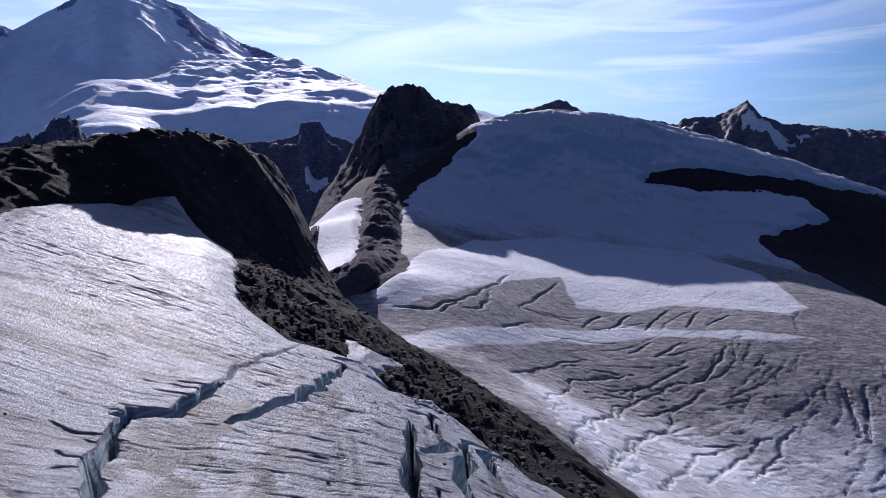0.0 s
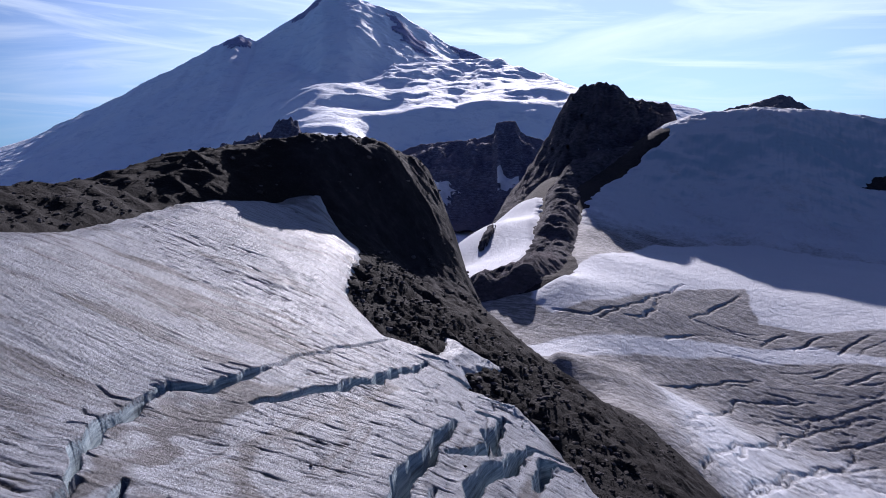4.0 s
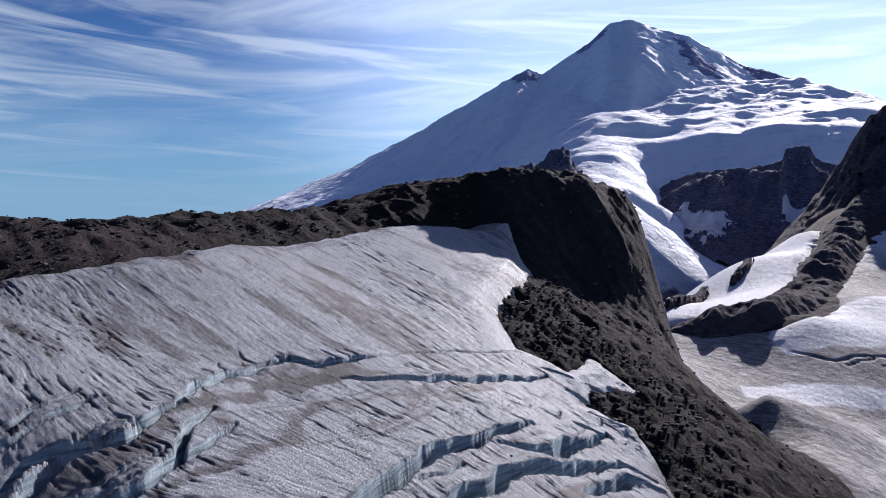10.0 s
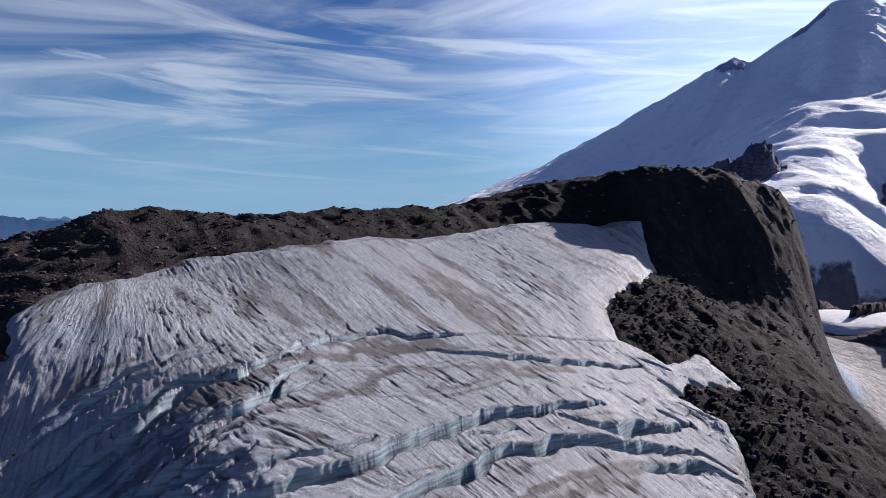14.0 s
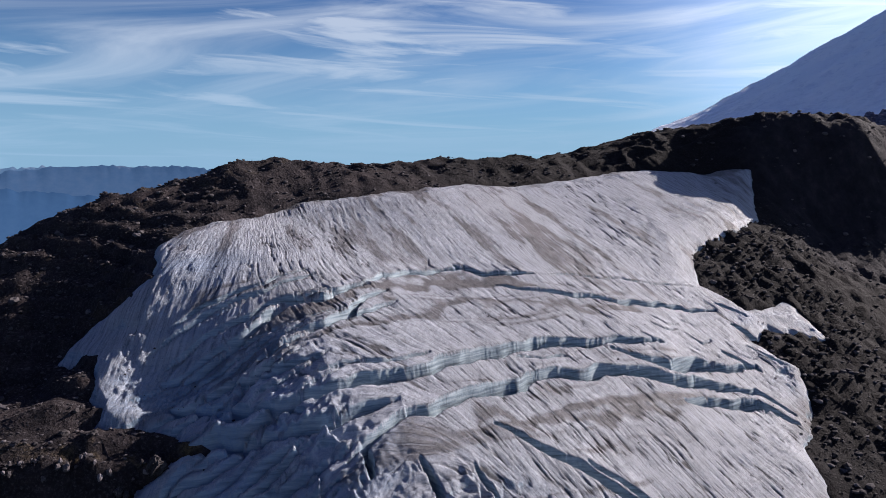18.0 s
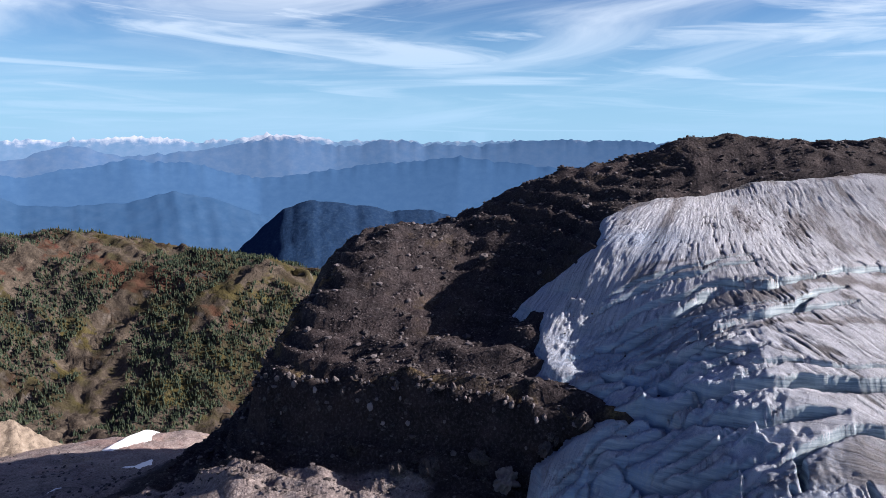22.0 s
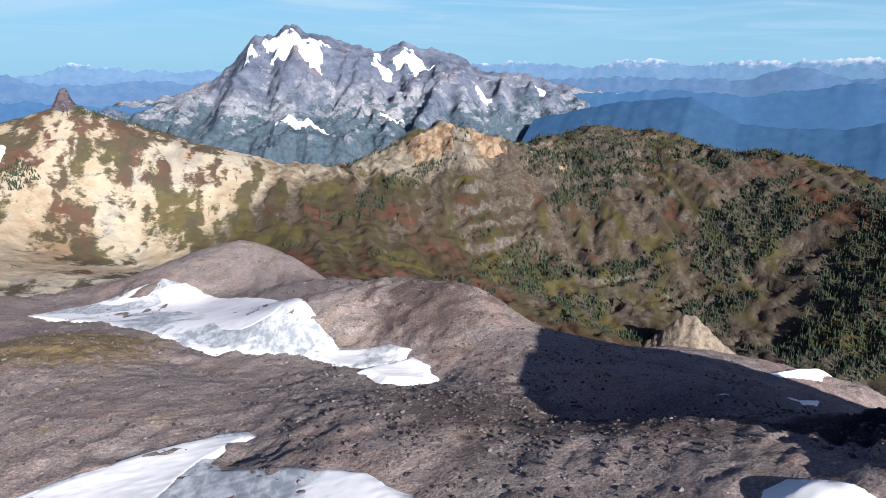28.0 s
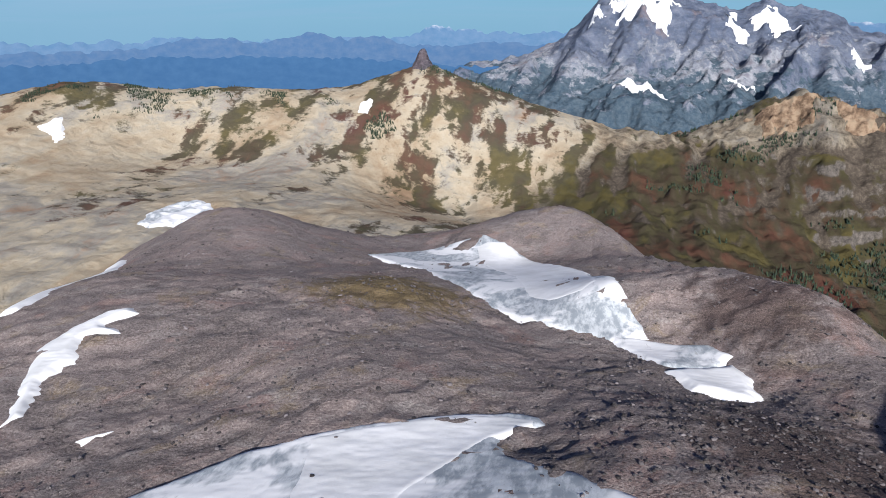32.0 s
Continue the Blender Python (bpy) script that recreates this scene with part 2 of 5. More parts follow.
# ---- terrain shape: form lines of the land, in metres, and the smooth sheet through them ----
def value_noise(x, y, seed):
    xi, yi = np.floor(x).astype(np.int64), np.floor(y).astype(np.int64)
    u, v = x - xi, y - yi
    u, v = u * u * (3 - 2 * u), v * v * (3 - 2 * v)

    def corner(a, b):
        n = (a * 374761393 + b * 668265263 + seed * 974634777) & 0x7FFFFFFF
        n = ((n ^ (n >> 13)) * 1274126177) & 0x7FFFFFFF
        return ((n ^ (n >> 16)) & 0xFFFF) / 32767.5 - 1
    low = corner(xi, yi) * (1 - u) + corner(xi + 1, yi) * u
    high = corner(xi, yi + 1) * (1 - u) + corner(xi + 1, yi + 1) * u
    return low * (1 - v) + high * v


def fbm(x, y, size, octaves=4, seed=1, gain=0.5, ridged=False):
    total, amount, top = 0.0, 1.0, 0.0
    for k in range(octaves):
        n = value_noise(x / size + 17.3 * k, y / size - 9.1 * k, seed + k)
        total = total + amount * (1 - 2 * np.abs(n) if ridged else n)
        top, amount, size = top + amount, amount * gain, size / 2.03
    return total / top


def smooth(a, b, v):
    s = np.clip((v - a) / (b - a), 0, 1)
    return s * s * (3 - 2 * s)


class Sheet:
    """A smooth sheet (thin-plate spline) through form lines."""

    def __init__(self, *lines, stiff=2.0):
        p = np.array([q for line in lines for q in line], float)
        self.p, n = p[:, :2] / 100, len(p)
        a = np.zeros((n + 3, n + 3))
        a[:n, :n] = self.bend(self.p, self.p) + stiff * 0.01 * np.eye(n)
        a[:n, n:], a[n:, :n] = np.c_[np.ones(n), self.p], np.c_[np.ones(n), self.p].T
        self.w = np.linalg.solve(a, np.r_[p[:, 2], np.zeros(3)])

    @staticmethod
    def bend(a, b):
        d = ((a[:, None] - b[None]) ** 2).sum(-1)
        return d * np.log(d + 1e-9) * 0.5

    def __call__(self, x, y):
        x, y = np.broadcast_arrays(np.asarray(x, float), np.asarray(y, float))
        q = np.c_[x.ravel(), y.ravel()] / 100
        out = np.empty(len(q))
        for i in range(0, len(q), 40000):
            c = q[i:i + 40000]
            out[i:i + 40000] = self.bend(c, self.p) @ self.w[:-3] + self.w[-3] + c @ self.w[-2:]
        return out.reshape(x.shape)


RIM_CREST = [(-100, -120, -55), (-112, -100, -44), (-110, -68, -39), (-117, -46, -28), (-121, -20, -15), (-126, 3, -13), (-130, 24, -4),
             (-131, 47, -3), (-160, 110, -5), (-174, 131, -2), (-178, 170, 0), (-187, 248, 13), (-180, 283, 16), (-166, 330, 22),
             (-140, 352, 20), (-138, 377, 9), (-134, 402, 1)]
RIM_BACK = [(-200, -140, -150), (-230, -60, -110), (-240, 40, -70), (-270, 150, -60), (-290, 260, -50), (-270, 360, -50), (-200, 440, -70)]
ICE_TOP = [(-64, 5, -26), (-76, 7, -25), (-99, 41, -24), (-108, 49, -19), (-140, 155, -16), (-151, 199, -12), (-162, 220, -6), (-92, 94, -23)]
ICE_MIDDLE = [(-60, 92, -37), (-51, 121, -41), (-35, 129, -48), (-51, 161, -48), (-81, 208, -39), (-54, 198, -53), (-50, 209, -53), (-22, 155, -57),
              (-34, 4, -36), (-4, 58, -50), (2, 32, -54), (-23, 161, -62)]
ICE_FOOT = [(16, 50, -59), (15, 91, -65), (-7, 10, -66), (-7, 196, -80), (18, 142, -82), (-20, 204, -72), (50, 80, -86), (60, 30, -92), (60, 150, -112)]
HEADWALL_FOOT = [(-90, 250, -33), (-116, 268, -22), (-105, 300, -40), (-71, 319, -60), (-98, 380, -66), (-130, 225, -18), (-148, 262, -8), (-132, 264, -17)]
HEADWALL_EDGE = [(-128, 340, 17), (-127, 357, 4), (-122, 388, 0), (-108, 378, -30), (-98, 369, -58), (-87, 362, -65), (-112, 398, -80), (-98, 396, -108), (-78, 378, -112), (-60, 350, -105),
                 (-125, 425, -85), (-150, 330, 23), (-152, 300, 20), (-118, 320, -18)]
ROCK_STRIP = [(-47, 208, -58), (-45, 220, -60), (-55, 234, -56), (-32, 282, -75), (-15, 258, -78), (3, 237, -84), (14, 225, -88), (24, 202, -93)]
BENCH = [(-81, -17, -36), (-43, -16, -52), (-31, -3, -50), (-1, -35, -62), (-3, 4, -60), (8, 14, -62), (-60, -50, -47), (-20, -55, -60)]
BENCH_EDGE = [(-64, -90, -41), (-56, -91, -46), (-44, -88, -54), (-32, -90, -55), (-19, -89, -62), (0, -85, -69), (6, -60, -67), (4, -38, -64), (5, -12, -63)]
BENCH_FOOT = [(22, 12, -84), (20, -12, -83), (20, -40, -83), (22, -66, -84), (17, -95, -92), (-6, -110, -97), (-34, -112, -98), (-64, -112, -94), (-92, -128, -90),
              (-45, -165, -140), (-84, -160, -138), (-150, -180, -190)]
MORAINE = [(161, -216, -136), (176, -185, -131), (84, -212, -130), (241, -256, -137), (143, -212, -128), (68, -290, -160), (24, -286, -147), (133, -394, -150),
           (251, -390, -157), (317, -317, -146), (315, -239, -150), (104, -358, -164), (-18, -200, -138), (75, -161, -117), (57, -155, -116), (47, -158, -116), (32, -145, -112), (12, -134, -108), (-5, -126, -104), (40, -105, -98), (48, -86, -94), (67, -108, -103), (45, -71, -90), (10, -185, -143), (40, -200, -142), (110, -120, -112), (150, -60, -108),
           (100, 20, -106), (160, 60, -118), (250, -100, -128), (400, -200, -158), (-20, -250, -150), (-70, -230, -158), (-50, -300, -170)]
HUMP_EAST = [(201, -714, -195), (149, -696, -186), (109, -629, -195), (69, -543, -186), (40, -459, -163), (32, -377, -140), (13, -356, -146), (-1, -345, -158),
             (-27, -351, -171), (-54, -356, -183), (100, -470, -172), (180, -600, -205)]
HUMP_EAST_BACK = [(204, -790, -250), (120, -740, -245), (59, -602, -231), (26, -517, -208), (3, -434, -190), (-26, -410, -205), (-83, -408, -232)]
HUMP_WEST = [(467, -336, -160), (476, -383, -163), (484, -501, -178), (493, -617, -175), (449, -637, -183), (360, -579, -196), (301, -552, -198), (240, -483, -184),
             (191, -396, -172), (157, -357, -166), (116, -303, -156), (380, -450, -172)]
HUMP_WEST_BACK = [(540, -390, -195), (560, -520, -215), (540, -680, -215), (455, -700, -218), (330, -640, -215), (250, -580, -206)]
GULLY = [(-100, -370, -200), (-146, -435, -235), (-170, -340, -205), (-190, -270, -195), (-260, -300, -260), (-230, -420, -290), (-140, -520, -290)]
SPUR = [(-150, 1300, 50), (-190, 1235, 29), (-208, 1077, -24), (-216, 918, -56), (-204, 740, -90), (-169, 585, -106), (-140, 500, -118), (-265, 1000, -58), (-270, 750, -108), (-300, 1150, -30)]
VALLEY_SIDE = [(-60, 420, -105), (-20, 350, -110), (20, 300, -120), (50, 250, -125), (90, 200, -135), (140, 150, -150)]
VALLEY_ICE = [(127, 530, -193), (56, 698, -145), (193, 669, -162), (300, 600, -186), (0, 520, -151), (-50, 560, -125), (-110, 648, -86), (450, 870, -172),
              (500, 600, -215), (250, 420, -230), (-27, 856, -101), (-90, 780, -86), (85, 895, -117), (200, 880, -127), (329, 849, -141), (-80, 450, -125), (-60, 880, -95), (-118, 560, -116), (-112, 660, -92)]
ICE_SLOPE = [(-60, 1000, -78), (40, 1020, -82), (160, 1060, -90), (21, 1190, -10), (120, 1190, -14), (-90, 1170, 0), (224, 1280, 6), (-94, 1290, 84), (20, 1310, 102), (130, 1340, 108),
             (250, 1370, 88), (400, 1390, 50), (540, 1400, 0), (700, 1400, -60), (20, 1420, 104), (250, 1500, 74), (540, 1560, -20), (420, 1270, -34), (560, 1180, -130),
             (800, 1300, -170), (900, 1000, -260), (-300, 640, -95), (800, 400, -300), (-400, 1500, 20), (-450, 900, -60)]
LAND = Sheet(RIM_CREST, RIM_BACK, ICE_TOP, ICE_MIDDLE, ICE_FOOT, HEADWALL_FOOT, HEADWALL_EDGE, ROCK_STRIP, BENCH, BENCH_EDGE, BENCH_FOOT,
             MORAINE, HUMP_EAST, HUMP_EAST_BACK, HUMP_WEST, HUMP_WEST_BACK, GULLY, VALLEY_SIDE, SPUR,
             VALLEY_ICE, ICE_SLOPE)


def land(x, y):
    """Height of the land's smooth form; it sinks to the deep valleys away from the ridge."""
    x, y = np.broadcast_arrays(np.asarray(x, float), np.asarray(y, float))
    out = np.maximum.reduce([-260 - x, x - 950, -790 - y, y - 1600, 0 * x])
    behind = smooth(0, 300, np.maximum(-220 - x, 0)) * smooth(520, 330, y)
    z = LAND(np.clip(x, -420, 1200), np.clip(y, -900, 2200))
    z = z - 120 * behind
    return np.maximum(z * (1 - smooth(0, 500, out)) - 760 * smooth(0, 500, out), -760)


def rock_rubble():
    n = Nodes("dark_volcanic_rubble")
    big, mid, fine = n.noise(0.02, 5), n.noise(0.12, 6, 0.65), n.noise(1.3, 6, 0.75)
    cells = n.stones(0.9)
    colour = n.ramp(big, (0.3, (0.0145, 0.012, 0.013)), (0.5, (0.026, 0.02, 0.021)), (0.68, (0.048, 0.034, 0.033)))
    colour = n.mix(n.step(mid, 0.45, 0.7, 0, 0.8), colour, (0.066, 0.051, 0.05))
    colour = n.mix(n.step(n.noise(0.035, 7, 0.7), 0.56, 0.68, 0, 0.6), colour, (0.075, 0.055, 0.026))
    colour = n.mix(0.5, colour, n.ramp(fine, (0.36, (0.005, 0.0045, 0.005)), (0.52, (0.026, 0.023, 0.026)), (0.68, (0.12, 0.108, 0.112))))
    colour = n.mix(n.step(n.stones(0.55).outputs["Distance"], 0.08, 0.02, 0, 0.5), colour, (0.13, 0.115, 0.11))
    backlit_dark, gravel, ochre, face = (n.t.nodes.new("ShaderNodeAttribute") for _ in range(4))
    backlit_dark.attribute_name, gravel.attribute_name, ochre.attribute_name, face.attribute_name = "backlit_dark", "gravel", "ochre", "face"
    # ground beyond y 70 blackened: backlit darkness put into its colour
    colour = n.mix(backlit_dark.outputs["Fac"], colour, n.ramp(fine, (0.38, (0.006, 0.0054, 0.006)), (0.56, (0.011, 0.0095, 0.01)), (0.72, (0.05, 0.041, 0.04))))
    # headwall face kept dark: its standing shade put into the rock colour
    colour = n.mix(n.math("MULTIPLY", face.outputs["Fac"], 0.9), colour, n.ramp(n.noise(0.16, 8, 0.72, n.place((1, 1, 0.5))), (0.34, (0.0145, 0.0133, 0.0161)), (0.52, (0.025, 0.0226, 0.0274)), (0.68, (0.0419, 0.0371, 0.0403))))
    pale = n.step(n.math("ADD", gravel.outputs["Fac"], n.math("MULTIPLY", n.math("SUBTRACT", n.noise(0.05, 7, 0.7), 0.5), 0.9)), 0.35, 0.65)
    till = n.mix(n.step(n.noise(0.014, 7, 0.66, None, 0.6), 0.42, 0.6), (0.15, 0.128, 0.128), (0.25, 0.197, 0.184))
    till = n.mix(n.step(n.noise(0.03, 8, 0.7, None, 0.5), 0.54, 0.64, 0, 0.7), till, (0.24, 0.175, 0.085))
    patch = n.noise(0.05, 9, 0.76, None, 0.7)
    till = n.mix(n.step(patch, 0.5, 0.6, 0, 0.85), till, (0.075, 0.063, 0.062))
    till = n.mix(n.step(n.noise(0.022, 9, 0.72, None, 0.6), 0.53, 0.63, 0, 0.7), till, (0.27, 0.155, 0.132))
    till = n.mix(n.step(n.noise(0.09, 8, 0.74, n.place((0.4, 1.0, 1.0), 0.5)), 0.54, 0.64, 0, 0.6), till, (0.3, 0.285, 0.275))
    till = n.mix(n.step(n.noise(0.011, 9, 0.74, None, 0.8), 0.55, 0.62, 0, 0.8), till, (0.058, 0.049, 0.049))
    till = n.mix(0.5, till, n.ramp(n.noise(0.9, 8, 0.8), (0.36, (0.035, 0.03, 0.03)), (0.5, (0.19, 0.16, 0.155)), (0.64, (0.44, 0.395, 0.375))))
    colour = n.mix(pale, colour, till)
    colour = n.mix(n.step(n.math("ADD", ochre.outputs["Fac"], n.math("MULTIPLY", n.math("SUBTRACT", mid, 0.5), 1.2)), 0.35, 0.75, 0, 0.8), colour, n.mix(n.step(fine, 0.42, 0.6), (0.075, 0.055, 0.022), (0.2, 0.145, 0.06)))
    scoria = n.t.nodes.new("ShaderNodeAttribute")
    scoria.attribute_name = "scoria"
    colour = n.mix(n.step(n.math("ADD", scoria.outputs["Fac"], n.math("MULTIPLY", n.math("SUBTRACT", patch, 0.5), 1.6)), 0.3, 0.6, 0, 0.85), colour, n.ramp(fine, (0.36, (0.02, 0.0155, 0.016)), (0.52, (0.085, 0.062, 0.057)), (0.7, (0.24, 0.18, 0.165))))
    bump = n.relief(fine, 0.9, 0.6)
    bump = n.relief(cells.outputs["Distance"], 0.3, 0.3, bump)
    bump = n.relief(mid, 0.7, 3.0, bump)
    return n.done(colour, 0.95, bump, 0.1)


def glacier_ice():
    """Furrowed ice; the mesh says where dirt lies, how deep the furrows are, where the ice is fractured and where blue
    shade is painted in.
    """
    n = Nodes("dirty_glacier_ice")
    cross, spread, furrow, broken_shade = (n.t.nodes.new("ShaderNodeAttribute") for _ in range(4))
    cross.attribute_name, spread.attribute_name, furrow.attribute_name, broken_shade.attribute_name = "cross", "dirt", "furrow", "broken_shade"
    way = n.t.nodes.new("ShaderNodeCombineXYZ")
    n.link(n.math("MULTIPLY", n.axis(0), 0.13), way.inputs[0])
    n.link(n.math("MULTIPLY", cross.outputs["Fac"], 1.7), way.inputs[1])
    grain = n.noise(0.7, 9, 0.74, way.outputs[0], 0.25)
    fine, wide = n.noise(1.7, 8, 0.78), n.noise(0.06, 6, 0.65)
    dirt = n.math("ADD", spread.outputs["Fac"], n.math("MULTIPLY", n.math("SUBTRACT", grain, 0.5), 1.7))
    dirt = n.math("ADD", dirt, n.math("MULTIPLY", n.math("SUBTRACT", fine, 0.5), 0.9))
    dirt = n.math("ADD", dirt, n.math("MULTIPLY", furrow.outputs["Fac"], 0.35))
    sooty = n.math("ADD", n.math("MULTIPLY", grain, 0.7), n.math("MULTIPLY", fine, 0.3))
    colour = n.ramp(sooty, (0.375, (0.1089, 0.1102, 0.1231)), (0.45, (0.3366, 0.3509, 0.3866)), (0.57, (0.5445, 0.5712, 0.6264)))
    soil = n.ramp(n.math("ADD", n.math("MULTIPLY", wide, 0.5), n.math("MULTIPLY", fine, 0.5)), (0.36, (0.05, 0.045, 0.047)), (0.5, (0.14, 0.129, 0.131)), (0.62, (0.25, 0.237, 0.24)))
    colour = n.mix(n.step(dirt, 0.34, 0.86, 0, 0.92), colour, soil)
    # furrow beds darkened: gathered dirt, and the relief's shade put into the colour
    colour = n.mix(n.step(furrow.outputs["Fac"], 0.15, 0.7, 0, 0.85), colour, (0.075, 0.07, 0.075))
    speck = n.noise(3.2, 5, 0.7)
    colour = n.mix(n.step(speck, 0.6, 0.68, 0, 0.75), colour, (0.06, 0.053, 0.052))
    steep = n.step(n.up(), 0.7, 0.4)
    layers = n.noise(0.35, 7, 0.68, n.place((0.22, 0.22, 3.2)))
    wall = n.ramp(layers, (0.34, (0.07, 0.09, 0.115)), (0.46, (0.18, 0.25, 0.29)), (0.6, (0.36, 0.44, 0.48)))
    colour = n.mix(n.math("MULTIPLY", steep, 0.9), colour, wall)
    # blue of fractured ice, and of the slope's shade put into the colour
    colour = n.mix(n.math("MULTIPLY", broken_shade.outputs["Fac"], n.step(fine, 0.62, 0.4, 0.35, 0.9)), colour, (0.2, 0.3, 0.45))
    flat = n.math("SUBTRACT", 1.0, steep)
    bump = n.relief(n.math("MULTIPLY", grain, flat), 1.0, 1.5)
    bump = n.relief(fine, 0.9, 0.45, bump)
    return n.done(colour, 0.55, bump, 0.12)


def valley_ice():
    n = Nodes("valley_glacier_ice")
    fine, wide = n.noise(0.16, 7, 0.7), n.noise(0.02, 5, 0.6, None, 0.5)
    spread = n.t.nodes.new("ShaderNodeAttribute")
    spread.attribute_name = "dirt"
    dirt = n.math("ADD", spread.outputs["Fac"], n.math("ADD", n.math("MULTIPLY", n.math("SUBTRACT", wide, 0.5), 0.5), n.math("MULTIPLY", n.math("SUBTRACT", fine, 0.5), 0.5)))
    colour = n.mix(n.step(dirt, 0.25, 0.75), (0.58, 0.6, 0.64), n.mix(n.step(n.noise(0.3, 8, 0.74, n.place((0.25, 1.0, 1.0), -0.75), 0.5), 0.42, 0.6), (0.15, 0.145, 0.148), (0.32, 0.315, 0.32)))
    colour = n.mix(n.step(n.up(), 0.84, 0.6, 0, 0.8), colour, (0.26, 0.37, 0.47))
    return n.done(colour, 0.8, n.relief(fine, 0.8, 2.5), 0.1)


def old_snow():
    n = Nodes("old_summer_snow")
    grain, wide = n.noise(0.8, 6, 0.6), n.noise(0.05, 5)
    colour = n.ramp(wide, (0.35, (0.6, 0.61, 0.62)), (0.6, (0.73, 0.74, 0.76)))
    colour = n.mix(n.step(grain, 0.55, 0.8, 0, 0.25), colour, (0.5, 0.48, 0.47))
    return n.done(colour, 0.6, n.relief(grain, 0.25, 0.2), 0.3)


def high_peak(name, rock_a, rock_b, snow_low, size, bare=0.5):
    """Snow on gentle faces, rock on steep ones."""
    n = Nodes(name)
    big, fine = n.noise(1 / size, 8, 0.62), n.noise(9 / size, 6, 0.7)
    rock = n.mix(n.step(fine, 0.35, 0.65), rock_a, rock_b)
    lie = n.math("ADD", n.math("ADD", n.up(), n.math("MULTIPLY", n.math("SUBTRACT", big, 0.5), 0.9)), n.math("MULTIPLY", n.math("SUBTRACT", fine, 0.5), 0.35))
    lie = n.math("ADD", lie, n.math("MULTIPLY", n.axis(2), snow_low))
    streak = n.noise(5 / size, 8, 0.7, n.place((1.0, 1.0, 2.6), 0.5), 0.8)
    # snow tinted blue: haze and sky-lit shade put into its colour
    snow = n.mix(n.step(big, 0.4, 0.65), (0.82, 0.89, 0.98), (0.88, 0.93, 0.99))
    snow = n.mix(n.step(streak, 0.5, 0.66, 0, 0.6), snow, (0.62, 0.7, 0.83))
    colour = n.mix(n.step(lie, bare, bare + 0.08), rock, snow)
    return n.done(colour, 0.75, n.relief(fine, 0.35, size / 20, n.relief(streak, 0.4, size / 18, n.relief(big, 0.4, size / 8))), 0.2)


# tone and blue lift and tint the rock: distance haze put into its colour
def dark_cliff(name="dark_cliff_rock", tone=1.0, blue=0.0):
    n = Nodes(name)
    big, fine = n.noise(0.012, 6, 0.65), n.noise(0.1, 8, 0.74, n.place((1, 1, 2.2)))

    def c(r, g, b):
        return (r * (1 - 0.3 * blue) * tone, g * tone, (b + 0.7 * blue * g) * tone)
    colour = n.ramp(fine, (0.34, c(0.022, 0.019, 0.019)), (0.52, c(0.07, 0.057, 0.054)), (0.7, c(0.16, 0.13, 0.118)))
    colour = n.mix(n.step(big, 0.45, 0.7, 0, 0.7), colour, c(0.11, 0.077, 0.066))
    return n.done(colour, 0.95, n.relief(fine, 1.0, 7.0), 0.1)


def crag_and_forest():
    """Grey crags with pale talus above, dark firs below; distance haze is put into their blue cast."""
    n = Nodes("hazed_crags_above_forest")
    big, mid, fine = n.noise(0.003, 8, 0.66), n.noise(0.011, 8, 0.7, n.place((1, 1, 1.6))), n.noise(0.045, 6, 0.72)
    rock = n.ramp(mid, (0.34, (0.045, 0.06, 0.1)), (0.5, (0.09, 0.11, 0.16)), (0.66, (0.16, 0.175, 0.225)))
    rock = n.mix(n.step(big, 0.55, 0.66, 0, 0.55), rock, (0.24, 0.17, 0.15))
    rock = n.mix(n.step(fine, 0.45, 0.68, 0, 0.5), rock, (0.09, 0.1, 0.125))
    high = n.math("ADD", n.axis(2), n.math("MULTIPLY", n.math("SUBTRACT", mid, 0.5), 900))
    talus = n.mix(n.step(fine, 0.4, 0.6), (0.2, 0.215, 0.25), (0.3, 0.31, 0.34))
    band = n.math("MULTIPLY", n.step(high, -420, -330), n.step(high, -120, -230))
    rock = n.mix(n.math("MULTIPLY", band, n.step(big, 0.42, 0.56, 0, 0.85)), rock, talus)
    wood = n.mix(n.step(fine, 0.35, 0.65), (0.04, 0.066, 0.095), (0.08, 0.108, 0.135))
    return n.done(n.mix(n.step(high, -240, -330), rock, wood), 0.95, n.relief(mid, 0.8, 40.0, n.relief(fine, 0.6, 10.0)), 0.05)


